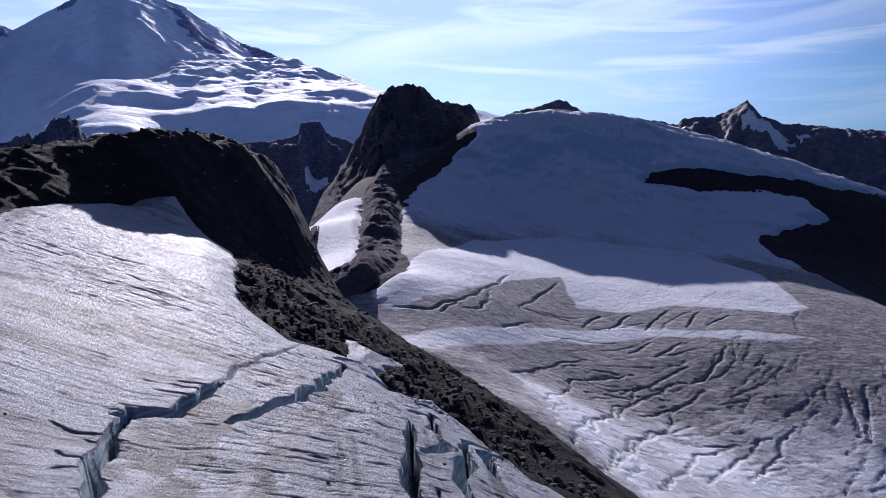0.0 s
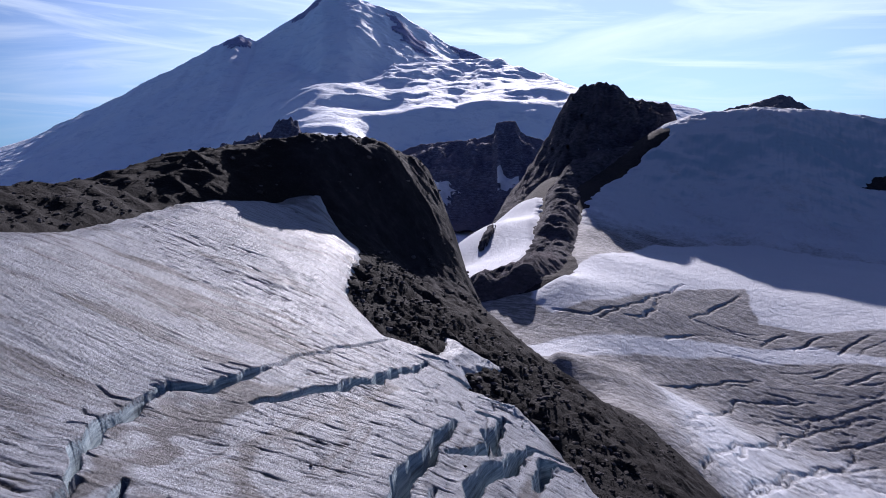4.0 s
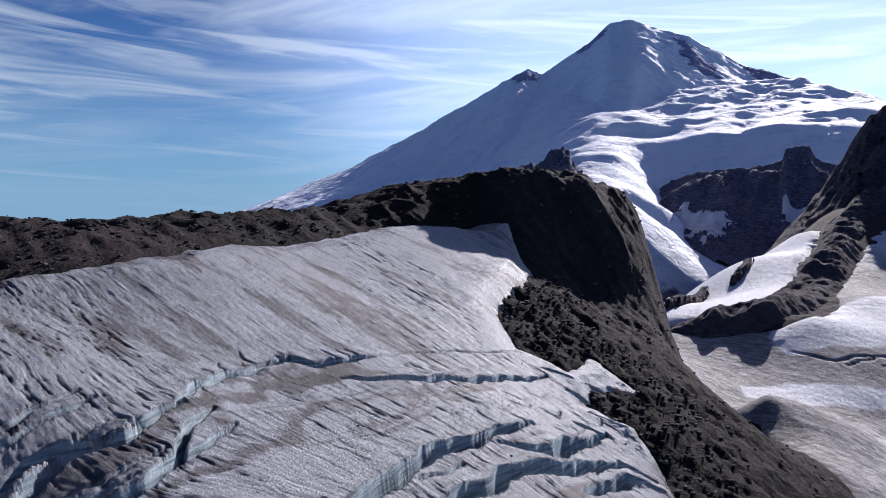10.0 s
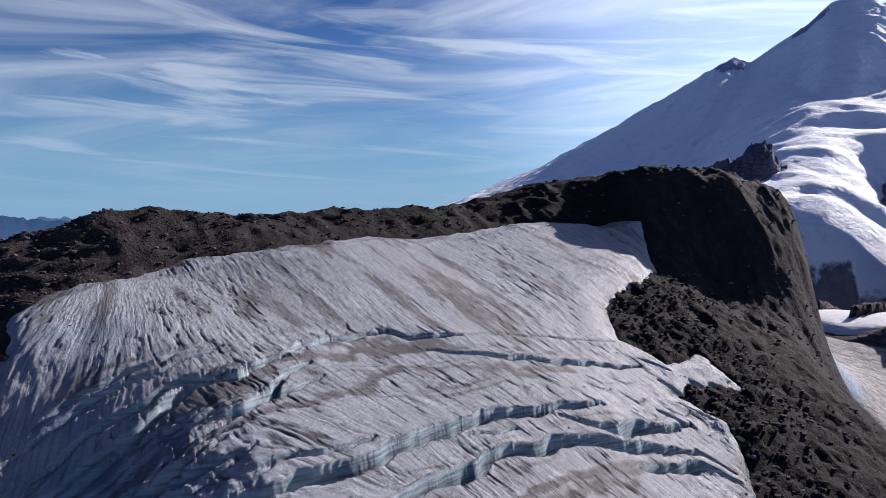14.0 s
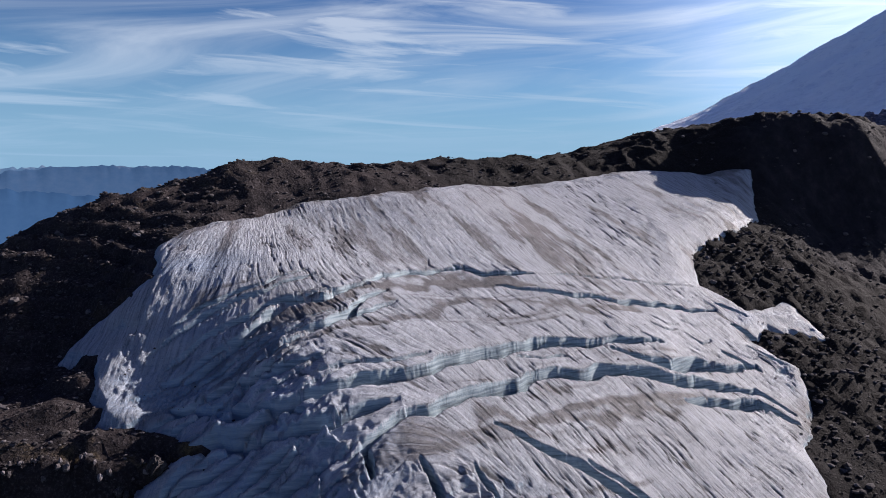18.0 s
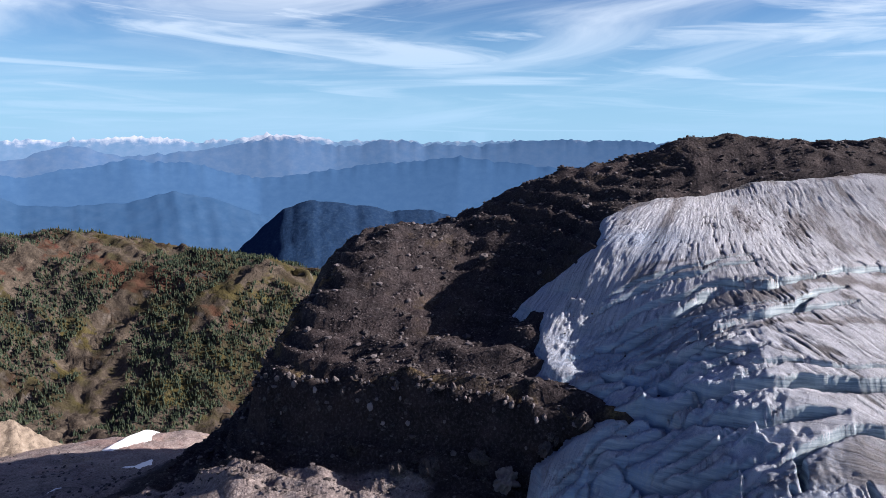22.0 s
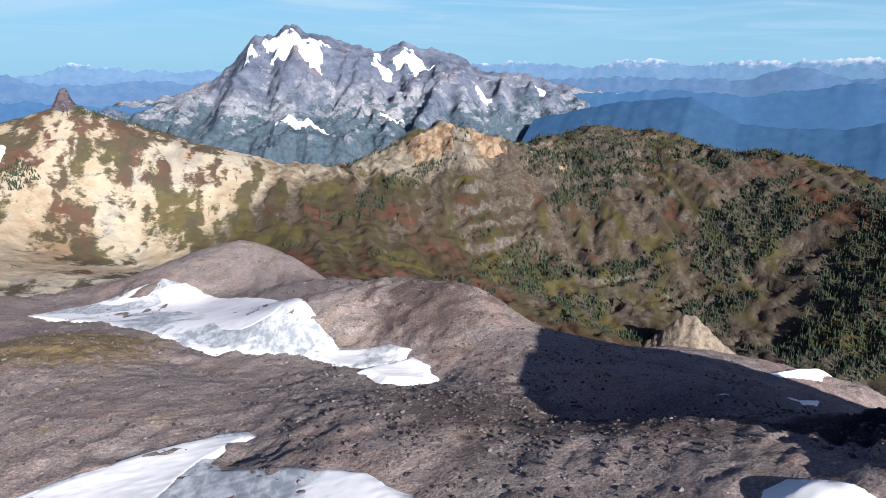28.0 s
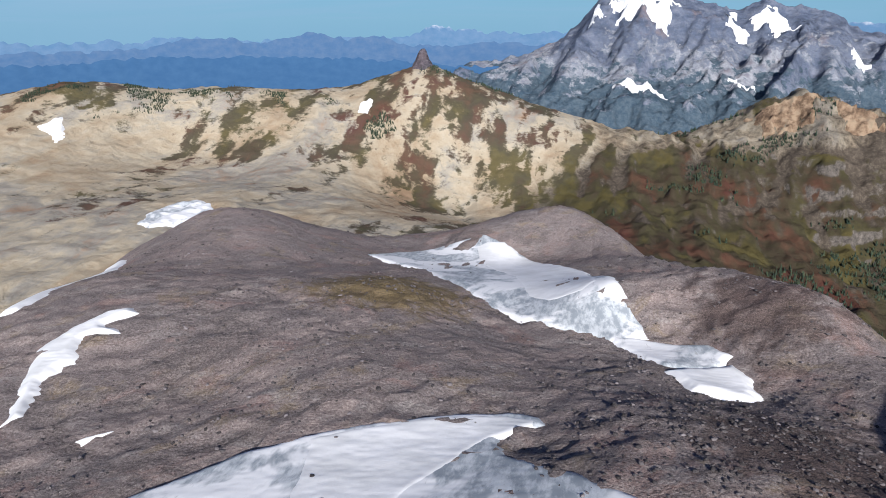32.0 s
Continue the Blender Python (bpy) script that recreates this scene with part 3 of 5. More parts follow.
def alpine_slope():
    """Scree and autumn heath; the mesh says how much grows where, how red it is and where the rock is pale."""
    n = Nodes("autumn_alpine_slope")
    veg, sand, red = (n.t.nodes.new("ShaderNodeAttribute") for _ in range(3))
    veg.attribute_name, sand.attribute_name, red.attribute_name = "veg", "sand", "red"
    mid, fine = n.noise(0.03, 7, 0.7, None, 0.4), n.noise(0.13, 8, 0.78)
    drift = n.noise(0.006, 7, 0.66, n.place((1.0, 0.45, 1.0)), 0.6)
    speck = n.math("ADD", n.math("MULTIPLY", n.math("SUBTRACT", fine, 0.5), 0.5), n.math("MULTIPLY", n.math("SUBTRACT", mid, 0.5), 1.0))
    scree = n.ramp(fine, (0.34, (0.033, 0.0275, 0.022)), (0.5, (0.06, 0.049, 0.039)), (0.68, (0.115, 0.095, 0.077)))
    cream = n.ramp(n.math("ADD", n.math("MULTIPLY", drift, 0.7), n.math("MULTIPLY", mid, 0.3)), (0.36, (0.2262, 0.156, 0.1014)), (0.44, (0.2964, 0.2379, 0.1677)), (0.52, (0.3432, 0.3003, 0.2301)), (0.58, (0.2496, 0.234, 0.2067)), (0.66, (0.2808, 0.1911, 0.1287)))
    cream = n.mix(n.step(fine, 0.5, 0.7, 0, 0.5), cream, (0.2106, 0.1638, 0.1092))
    bare = n.mix(n.step(n.math("ADD", sand.outputs["Fac"], n.math("MULTIPLY", speck, 0.5)), 0.35, 0.65), scree, cream)
    heath = n.ramp(n.math("ADD", red.outputs["Fac"], n.math("MULTIPLY", speck, 0.45)), (0.24, (0.063, 0.053, 0.0184)), (0.4, (0.04, 0.0365, 0.018)), (0.56, (0.04, 0.031, 0.0195)), (0.72, (0.0638, 0.0322, 0.0206)), (0.92, (0.0638, 0.0225, 0.0176)))
    heath = n.mix(n.step(fine, 0.52, 0.7, 0, 0.4), heath, (0.05, 0.047, 0.028))
    heath = n.mix(n.step(n.up(), 0.72, 0.58), heath, n.ramp(fine, (0.38, (0.04, 0.036, 0.034)), (0.55, (0.1, 0.089, 0.08)), (0.7, (0.17, 0.153, 0.138))))
    colour = n.mix(n.step(n.math("ADD", veg.outputs["Fac"], n.math("MULTIPLY", speck, 1.3)), 0.37, 0.6, 0, 0.9), bare, heath)
    return n.done(colour, 0.95, n.relief(fine, 0.6, 3.0, n.relief(mid, 0.7, 7.0)), 0.1)


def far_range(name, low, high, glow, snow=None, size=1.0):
    """A plain backdrop of mountains so far off that the air before them glows, put into blue colour and emission; snow
    is the height where it begins.
    """
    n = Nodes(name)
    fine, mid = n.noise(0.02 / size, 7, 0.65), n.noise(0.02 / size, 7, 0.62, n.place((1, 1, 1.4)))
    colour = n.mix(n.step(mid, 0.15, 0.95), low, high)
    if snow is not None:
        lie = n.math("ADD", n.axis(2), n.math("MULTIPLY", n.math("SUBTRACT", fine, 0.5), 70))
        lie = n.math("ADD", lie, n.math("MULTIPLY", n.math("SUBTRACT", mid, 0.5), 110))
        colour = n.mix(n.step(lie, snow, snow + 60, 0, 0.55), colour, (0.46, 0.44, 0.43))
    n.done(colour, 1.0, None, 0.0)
    # emission on the mountains themselves stands in for the sunlit haze
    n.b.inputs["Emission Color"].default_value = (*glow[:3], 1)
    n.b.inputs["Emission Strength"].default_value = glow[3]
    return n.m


RUBBLE, ICE, VALLEY, SNOW, CLIFF, SLOPE = rock_rubble(), glacier_ice(), valley_ice(), old_snow(), dark_cliff("dark_cliff_rock", 1.35, 0.35), alpine_slope()
BIG_PEAK = high_peak("snow_and_rock_of_the_volcano", (0.12, 0.12, 0.15), (0.22, 0.21, 0.24), 0.0, 420, 0.3)
# paler, bluer copies of the cliff rock, with the air's haze painted in
HAZED_CLIFF = dark_cliff("haze_blue_cliff_rock", 2.5, 0.6)
HAZED_RIB_ROCK = dark_cliff("haze_pale_rib_rock", 6.0, 0.8)
GREY_PEAK = crag_and_forest()
DARK_PEAK = high_peak("dark_far_ridge_with_snow", (0.08, 0.09, 0.12), (0.16, 0.15, 0.17), 0.0, 300, 1.12)

# ---- the ground: one sheet from the ridge to the horizon ----
GLACIER = [(-90, 21), (-100, 35), (-110, 52), (-111, 70), (-117, 97), (-139, 131), (-149, 168), (-161, 220), (-153, 251), (-138, 282), (-105, 259), (-92, 228),
           (-82, 208), (-63, 199), (-49, 210), (-55, 235), (-36, 235), (-42, 214), (-35, 200), (-23, 212), (-8, 202), (5, 188), (40, 175), (75, 120), (75, 40),
           (40, 5), (14, 2), (10, 12), (6, 19), (-2, 12), (-8, 0), (-17, -4), (-27, -6), (-35, -11), (-40, -15), (-44, -10), (-43, -1), (-48, 7), (-64, 6), (-77, 12)]
VALLEY_OUTLINE = [(-225, 500), (-170, 430), (-100, 425), (-52, 395), (8, 334), (60, 280), (110, 220), (200, 200), (420, 300), (700, 500), (760, 800), (560, 960), (427, 853), (417, 925), (392, 1044), (361, 1117), (405, 1150),
                  (448, 1192), (520, 1232), (494, 1264), (409, 1260), (307, 1240), (205, 1241), (239, 1286), (339, 1297), (440, 1313), (560, 1330), (700, 1400), (800, 1450), (800, 1600), (0, 1600), (-110, 1380), (-60, 1270), (-120, 1190), (-160, 1100), (-160, 950), (-140, 830), (-110, 720),
                  (-103, 660), (-120, 612), (-155, 588), (-225, 575)]


def roughness(x, y):
    """Relief of rock and rubble in metres."""
    r = 1.8 * fbm(x, y, 34, 3, 5) + 1.2 * fbm(x, y, 9, 4, 9, 0.55) + 0.55 * fbm(x, y, 2.6, 3, 21)
    near, _, _ = along([q[:2] for q in RIM_CREST], x, y)
    ledge = smooth(60, 20, x) * smooth(-150, -100, y) * smooth(60, 30, y) * smooth(-130, -60, x)
    r = r + 2.6 * fbm(x, y, 13, 4, 31, 0.55, True) * smooth(45, 8, near) + 2.4 * (fbm(x * 0.6, y * 0.8, 12, 4, 35, 0.6, True) - 0.3) * ledge
    wall = smooth(250, 290, y) * smooth(430, 400, y) * smooth(-175, -150, x) * smooth(-60, -90, x)
    heap = smooth(-100, -170, y) * smooth(-0.15, 0.35, fbm(x, y, 70, 3, 38))
    r = r + heap * 3.0 * (fbm(x, y, 20, 4, 36, 0.58, True) - 0.3) + 5.5 * np.exp(-((x + 70) / 11) ** 2 - ((y + 226) / 9) ** 2)
    far, _, side = along([q[:2] for q in BENCH_EDGE[2:]] + [(10, 16)], x, y)
    out = -far * side + 2.5 * fbm(x, y, 9, 4, 33, 0.6)
    r = r - 9.0 * smooth(-0.5, 2.2, out) * smooth(25, 6, out) + 1.6 * smooth(-4, -0.5, out) * smooth(1.5, -0.5, out) * (0.6 + fbm(x, y, 3, 3, 34, 0.6, True))
    heap = smooth(195, 215, y) * smooth(330, 290, y) * smooth(-115, -95, x) * smooth(45, 20, x)
    r = r + heap * (2.4 * (fbm(x, y, 11, 4, 60, 0.6, True) - 0.3) + 1.2 * fbm(x, y, 4, 3, 61, 0.6, True))
    return r + wall * (2.2 * (fbm(x * 0.9, y * 0.9, 16, 4, 37, 0.55, True) - 0.35) + 1.3 * (fbm(x, y, 6, 3, 39, 0.6, True) - 0.3))


def ground_height(x, y):
    z = land(x, y)
    bench = smooth(40, 18, x) * smooth(-150, -95, y) * smooth(45, 20, y) * smooth(-135, -100, x)
    h = (z + 2.2 * fbm(x, y, 26, 3, 55)) / 4.2
    z = z + bench * 3.6 * (np.floor(h) + smooth(0.6, 0.95, h - np.floor(h)) - h + 0.05) + roughness(x, y)
    ice = inside(GLACIER, x, y)
    z = z - 16 * smooth(0, 14, ice) - 0.8 * smooth(-3, 2, ice)
    return z - 40 * smooth(0, 40, inside(VALLEY_OUTLINE, x, y))


gx = spaced([(-4900, 500), (-900, 60), (-420, 12), (-210, 1.65), (110, 1.9), (330, 3.4), (560, 14), (1200, 60), (2000, 400), (4900, 1)])
gy = spaced([(-4900, 500), (-1400, 80), (-700, 12), (-430, 2.8), (-140, 1.65), (420, 8), (900, 30), (2200, 300), (4900, 1)])
X, Y = np.meshgrid(gx, gy)
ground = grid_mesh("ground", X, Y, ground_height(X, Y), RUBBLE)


def cinders(x, y):
    """How much dark red cinder lies on the moraine."""
    return 0.62 * np.exp(-((x - 80) / 48) ** 2 - ((y + 200) / 50) ** 2) + 0.5 * np.exp(-((x - 30) / 45) ** 2 - ((y + 150) / 35) ** 2) + 0.45 * np.exp(-((x - 60) / 40) ** 2 - ((y + 370) / 50) ** 2) + 0.27 * np.exp(-((x - 20) / 120) ** 2 - ((y + 330) / 150) ** 2)


far, share, side = along([q[:2] for q in BENCH_EDGE[2:]] + [(10, 16)], X, Y)
bench = smooth(-140, -95, Y) * smooth(40, 15, Y) * smooth(-110, -80, X) * smooth(8, -4, -far * side) * (X < 30)
apron = smooth(8, 14, X + 0.1 * Y) * smooth(-15, -35, Y) * (-far * side > 2)
add_values(ground, "gravel", np.maximum.reduce([smooth(-95, -150, Y), apron, 0.31 * bench]))
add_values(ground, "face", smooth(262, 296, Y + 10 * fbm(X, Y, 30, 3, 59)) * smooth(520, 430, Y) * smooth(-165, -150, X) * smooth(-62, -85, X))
add_values(ground, "scoria", cinders(X, Y))
add_values(ground, "backlit_dark", 0.85 * smooth(70, 150, Y + 30 * fbm(X, Y, 40, 3, 58)) * smooth(520, 420, Y))
add_values(ground, "ochre", 0.48 * bench * smooth(0.0, -2.5, -far * side) * smooth(-11, -4, -far * side) * smooth(-60, -45, X) + 0.95 * np.exp(-((X - 262) / 62) ** 2 - ((Y + 385) / 62) ** 2) + 0.5 * np.exp(-((X + 95) / 22) ** 2 - ((Y + 88) / 18) ** 2))
tagged(ground, "dark volcanic rubble and moraine falling to deep valleys", "ground", kind="structure")

# ---- mountains ----
def mountain(name, bearing, far, crest, front, back, foot, material, label, cells=(200, 90), rough=0.1, gully=160, bow=1.25, seed=3, mid=(0, 0), shape=None, jag=0.0, patches=(), category="mountain"):
    """A mountain whose skyline is crest, pairs of (metres to the right, height), across the line from mid towards the bearing.
    patches: (name, material, label, first u, last u, first s, last s, height, lean) of rock ribs or snowfields on its face, s being the share of the way down."""
    a = radians(bearing)
    ahead, right = np.array([-math.sin(a), math.cos(a)]), np.array([math.cos(a), math.sin(a)])
    c = np.array(crest, float)
    u = np.linspace(c[0, 0], c[-1, 0], cells[0])
    v = np.r_[-back * np.linspace(1, 0.02, cells[1] // 5) ** 1.4, front * np.linspace(0, 1, cells[1]) ** 1.3]
    U, V = np.meshgrid(u, v)
    top = np.interp(U, c[:, 0], c[:, 1])
    top = top + jag * (fbm(U, 0 * U, gully * 0.35, 5, seed + 70, 0.6, True) - 0.3)
    s = np.where(V < 0, -V / back, V / front)
    x, y = mid[0] + ahead[0] * (far - V) + right[0] * U, mid[1] + ahead[1] * (far - V) + right[1] * U
    drop = np.maximum(top - foot, 1)
    body = (1 - s) ** bow
    if shape is not None:
        ledge, steep, window = shape
        share = smooth(window[0] - 500, window[0] + 200, U) * smooth(window[1] + 400, window[1] - 200, U) * (V >= 0)
        W = V + 150 * fbm(U, V, 420, 4, seed + 40, 0.5)
        tread = np.interp(W, [q[0] for q in ledge], [q[1] for q in ledge]) + 34 * (fbm(U * 0.7 + 0.3 * V, V, 300, 5, seed + 41, 0.5, True) - 0.25) - 170 * smooth(-60, 260, U) * smooth(1950, 2300, V)
        tall = np.maximum(top - steep * V, np.minimum(tread, top - 0.22 * V))
        body = body * (1 - share) + share * np.clip((tall - foot) / drop, 0, 2)
    calm = 1 - 0.85 * (share if shape is not None else 0.0) * smooth(1100, 1500, V)
    bite = fbm(U + 0.25 * V, V * 0.55, gully, 6, seed, 0.55, True)
    z = foot + drop * body + rough * drop * (bite - 0.25) * np.minimum(1, s * 5) * (1 - 0.6 * s) * calm
    z += min(0.025, 0.3 * rough) * drop * fbm(U, V, gully * 0.14, 4, seed + 5, 0.6) * np.minimum(1, 0.35 + s * 8) * calm
    ob = tagged(grid_mesh(name, x, y, z, material), label, category)
    for kind, coat, words, u0, u1, s0, s1, high, lean in patches:
        m, h = (u0 + u1) / 2, (s0 + s1) / 2
        w = 1 - np.hypot((U - m - lean * (s - h) * front) / (u1 - u0) * 2, (s - h) / (s1 - s0) * 2) + 0.75 * fbm(U, V, (u1 - u0) * 0.45, 5, seed + 90, 0.62) + 0.5 * fbm(U, V, gully * 0.12, 4, seed + 97, 0.65)
        w = w + (0.0 if kind == "rock_rib" else 0.5) * fbm(U, V, 60, 4, seed + 99, 0.6, True) - (0.12 if kind == "rock_rib" else 0.42)
        lift = high * smooth(-0.25, 0.35, w) + (0.5 * high * fbm(U, V, gully * 0.2, 4, seed + 95, 0.6, True) if kind == "rock_rib" else 0) - 4 * smooth(0.1, -0.2, w)
        child = grid_mesh(kind, x, y, z + lift, coat, (w > -0.2) & (V >= 0))
        child.parent = ob
        tagged(child, words)
    return ob


k = 4500 / 4600
BAKER = [(-3300, -260), (-2758, -6), (-2262, 187), (-1832, 341), (-1419, 546), (-1024, 742), (-833, 846), (-638, 940), (-553, 900), (-425, 981), (-246, 1090), (-124, 1200), (-1, 1207),
         (137, 1164), (325, 1094), (509, 997), (675, 886), (869, 810), (997, 754), (1122, 732), (1247, 661), (1504, 618), (1900, 560), (2300, 500), (2900, 380)]
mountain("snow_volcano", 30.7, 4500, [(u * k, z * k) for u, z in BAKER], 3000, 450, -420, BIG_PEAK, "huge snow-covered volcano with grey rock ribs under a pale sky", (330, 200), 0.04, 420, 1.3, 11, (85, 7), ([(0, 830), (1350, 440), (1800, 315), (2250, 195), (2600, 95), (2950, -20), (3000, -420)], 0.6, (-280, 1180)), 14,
         [("rock_rib", HAZED_RIB_ROCK, "grey rock rib breaking through the snow", 290, 440, 0.02, 0.17, 10, 0.3), ("rock_rib", HAZED_RIB_ROCK, "grey rock rib breaking through the snow", 680, 1060, 0.01, 0.11, 10, 0.5),
          ("rock_rib", HAZED_RIB_ROCK, "grey rock rib breaking through the snow", 1110, 1390, 0.0, 0.07, 9, 0.2), ("rock_rib", HAZED_RIB_ROCK, "grey rocks along the skyline", -290, -125, 0.0, 0.04, 8, 0.4),
          ("rock_rib", HAZED_RIB_ROCK, "grey rocks along the skyline", -720, -560, 0.0, 0.05, 8, 0.2)])
def skyline(far, bearing, heights):
    """Pairs of (bearing, elevation) in degrees as (metres to the right, height) at a distance."""
    return [(far * math.tan(radians(bearing - a)), far / math.cos(radians(bearing - a)) * math.tan(radians(e))) for a, e in heights]


PEAK_LINE = [(195, -6), (187.4, -3.3), (184.2, -2.9), (180.6, -1.5), (178.9, 0.2), (177.8, 1.35), (176.2, 1.6), (174.8, 2.3), (174, 1.7), (171.3, 1.0), (169.5, 0.7), (168.3, 0.4), (167.3, 0.5),
           (166.6, 0.85), (165, 0.5), (161.8, -0.1), (160.1, -1.2), (156.5, -1.6), (151.6, -2.8), (147, -3.4), (142.4, -4.5), (139, -6.5)]
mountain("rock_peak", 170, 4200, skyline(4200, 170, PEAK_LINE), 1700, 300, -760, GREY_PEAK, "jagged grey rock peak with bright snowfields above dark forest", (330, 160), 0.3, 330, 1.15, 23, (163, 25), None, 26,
         [("snowfield", SNOW, "bright summit snowfield", -540, -170, 0.07, 0.21, 9, 0.2), ("snowfield", SNOW, "bright summit snowfield", -610, -520, 0.1, 0.22, 8, -0.2),
          ("snowfield", SNOW, "hanging snowfield on a ledge", -380, -90, 0.44, 0.54, 9, 0.1), ("snowfield", SNOW, "bright snowfield on the shoulder", 80, 180, 0.03, 0.2, 8, 0.4),
          ("snowfield", SNOW, "bright snowfield on the shoulder", 170, 420, 0.03, 0.12, 9, 0.3), ("snowfield", SNOW, "small snow patch on rock", 620, 720, 0.2, 0.26, 6, 0.2),
          ("snowfield", SNOW, "small snow patch on rock", 960, 1030, 0.18, 0.23, 6, 0.2), ("snowfield", SNOW, "small snow patch on rock", 100, 200, 0.36, 0.44, 6, 0.2)])
DOME = [(-190, -30), (-110, 90), (-70, 170), (-40, 193), (0, 200), (35, 188), (60, 165), (100, 158), (135, 152), (150, 110), (165, 30), (220, -30)]
mountain("rock_dome", 10.1, 1480, DOME, 330, 90, -90, CLIFF, "dark rock dome rising above the ice slope", (110, 60), 0.16, 50, 1.0, 5, (45, 7), None, 8,
         [("rock_rib", CLIFF, "rough rock rib on the dome", -90, -20, 0.1, 0.5, 7, 0.1), ("rock_rib", CLIFF, "rough rock rib on the dome", 20, 110, 0.08, 0.4, 7, 0.1), ("snowfield", SNOW, "small shaded snow patch on the dome", -10, 20, 0.45, 0.6, 4, 0.2)])
BUTTE = [(-520, -60), (-430, 40), (-330, 96), (-250, 122), (-180, 124), (-90, 134), (-36, 150), (-30, 182), (30, 182), (40, 150), (120, 118), (220, 95), (330, 60), (450, -40)]
mountain("flat_topped_butte", 18.5, 2150, BUTTE, 420, 120, -120, HAZED_CLIFF, "dark butte with a square rock tower, in shade", (120, 60), 0.18, 70, 1.0, 9, (85, 7), None, 6,
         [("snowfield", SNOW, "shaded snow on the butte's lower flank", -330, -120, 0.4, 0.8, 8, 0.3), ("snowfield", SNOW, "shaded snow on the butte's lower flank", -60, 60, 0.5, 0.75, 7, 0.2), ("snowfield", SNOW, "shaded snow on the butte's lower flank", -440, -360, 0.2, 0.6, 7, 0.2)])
TOOTH = [(-300, 60), (-190, 108), (-120, 128), (-80, 142), (-48, 150), (-30, 178), (-8, 184), (12, 190), (28, 176), (40, 140), (75, 112), (130, 70)]
mountain("rock_tooth", 35.9, 2050, TOOTH, 190, 120, -20, HAZED_CLIFF, "dark jagged rock outcrop before the snow volcano", (110, 60), 0.2, 50, 0.9, 14, (85, 7), None, 20)
FAR_RIGHT = [(-1500, 300), (-969, 440), (-830, 462), (-750, 491), (-650, 430), (-557, 370), (-267, 318), (-167, 319), (-37, 288), (-5, 320), (170, 316), (278, 375), (354, 400), (430, 310), (550, 255), (667, 242), (867, 211), (1055, 189), (1500, 150)]
mountain("far_peak", -13, 4500, FAR_RIGHT, 900, 200, -300, DARK_PEAK, "distant dark ridge with a sharp summit and snow patches", (220, 70), 0.2, 200, 1.0, 31, (0, 0), None, 16,
         [("snowfield", SNOW, "snow patch below the far summit", 270, 560, 0.12, 0.26, 8, 0.5), ("snowfield", SNOW, "snow patch on the far ridge", -60, 40, 0.06, 0.14, 7, 0.2), ("snowfield", SNOW, "snow patch on the far ridge", 590, 680, 0.1, 0.18, 7, 0.2)])

RIDGE = Sheet([(1700, -900, -150), (1160, -1115, -117), (1082, -1182, -98), (973, -1258, -115), (815, -1291, -120), (640, -1310, -143), (561, -1391, -127), (458, -1472, -90), (403, -1480, -106),
               (284, -1471, -145), (167, -1441, -186), (55, -1433, -218), (-115, -1428, -219), (-196, -1467, -182), (-292, -1497, -147), (-361, -1473, -168), (-510, -1407, -222),
               (-593, -1426, -176), (-689, -1432, -161), (-774, -1317, -176), (-845, -1196, -200), (-937, -1114, -197), (-928, -973, -227), (-965, -851, -229), (-985, -733, -239), (-973, -650, -258)],
              [(540, -971, -227), (812, -1100, -205), (338, -1144, -300), (137, -1000, -290), (250, -729, -230), (-390, -1250, -320), (-100, -1150, -310), (-544, -900, -420), (-300, -800, -400),
               (-700, -900, -360), (626, -746, -201), (363, -600, -215), (-87, -720, -330), (-600, -500, -430), (-850, -500, -380), (900, -750, -200), (1500, -500, -200)],
              [(-292, -1750, -330), (55, -1750, -400), (458, -1750, -330), (-900, -1600, -420), (1000, -1600, -330), (-1300, -900, -430), (-1250, -500, -470), (-700, -1750, -400)], stiff=0.5)


KNOB = [(-300, -330), (-175, -262), (-136, -232), (-100, -206), (-65, -180), (-45, -172), (16, -158), (45, -150), (73, -160), (140, -181), (215, -204), (350, -245), (480, -300)]


def ridge_height(x, y):
    z = RIDGE(x, y)
    a = radians(163.5)
    u, v = math.cos(a) * (x - 160) + math.sin(a) * (y - 20), 1500 - (-math.sin(a) * (x - 160) + math.cos(a) * (y - 20))
    z = np.maximum(z, np.interp(u, [q[0] for q in KNOB], [q[1] for q in KNOB]) - np.where(v > 0, 0.7, 0.4) * np.abs(v))
    rib = fbm(x + 18 * fbm(x, y, 90, 3, 45), y * 0.3, 85, 5, 41, 0.55, True)
    rough = 1 - 0.6 * smooth(0, 200, x)
    z = z + rough * (16 * (rib - 0.2) + 8 * (fbm(x, y * 0.5, 30, 4, 43, 0.55, True) - 0.2) + 4 * (fbm(x, y * 0.7, 15, 3, 44, 0.6, True) - 0.2)) + 9 * smooth(-80, -250, x) * (fbm(x, y, 75, 5, 46, 0.58, True) - 0.25)
    # broken bands of crag across the wooded end
    h = (z + 26 * fbm(x, y, 120, 4, 47, 0.55)) / 30
    craggy = smooth(-60, -300, x) * smooth(0.0, 0.3, fbm(x * 0.6, y, 90, 4, 48, 0.58))
    z = z + 15 * craggy * (np.floor(h) + smooth(0.62, 0.95, h - np.floor(h)) - h - 0.05)
    return z - 7 - 7 * gully_depth(x, y)


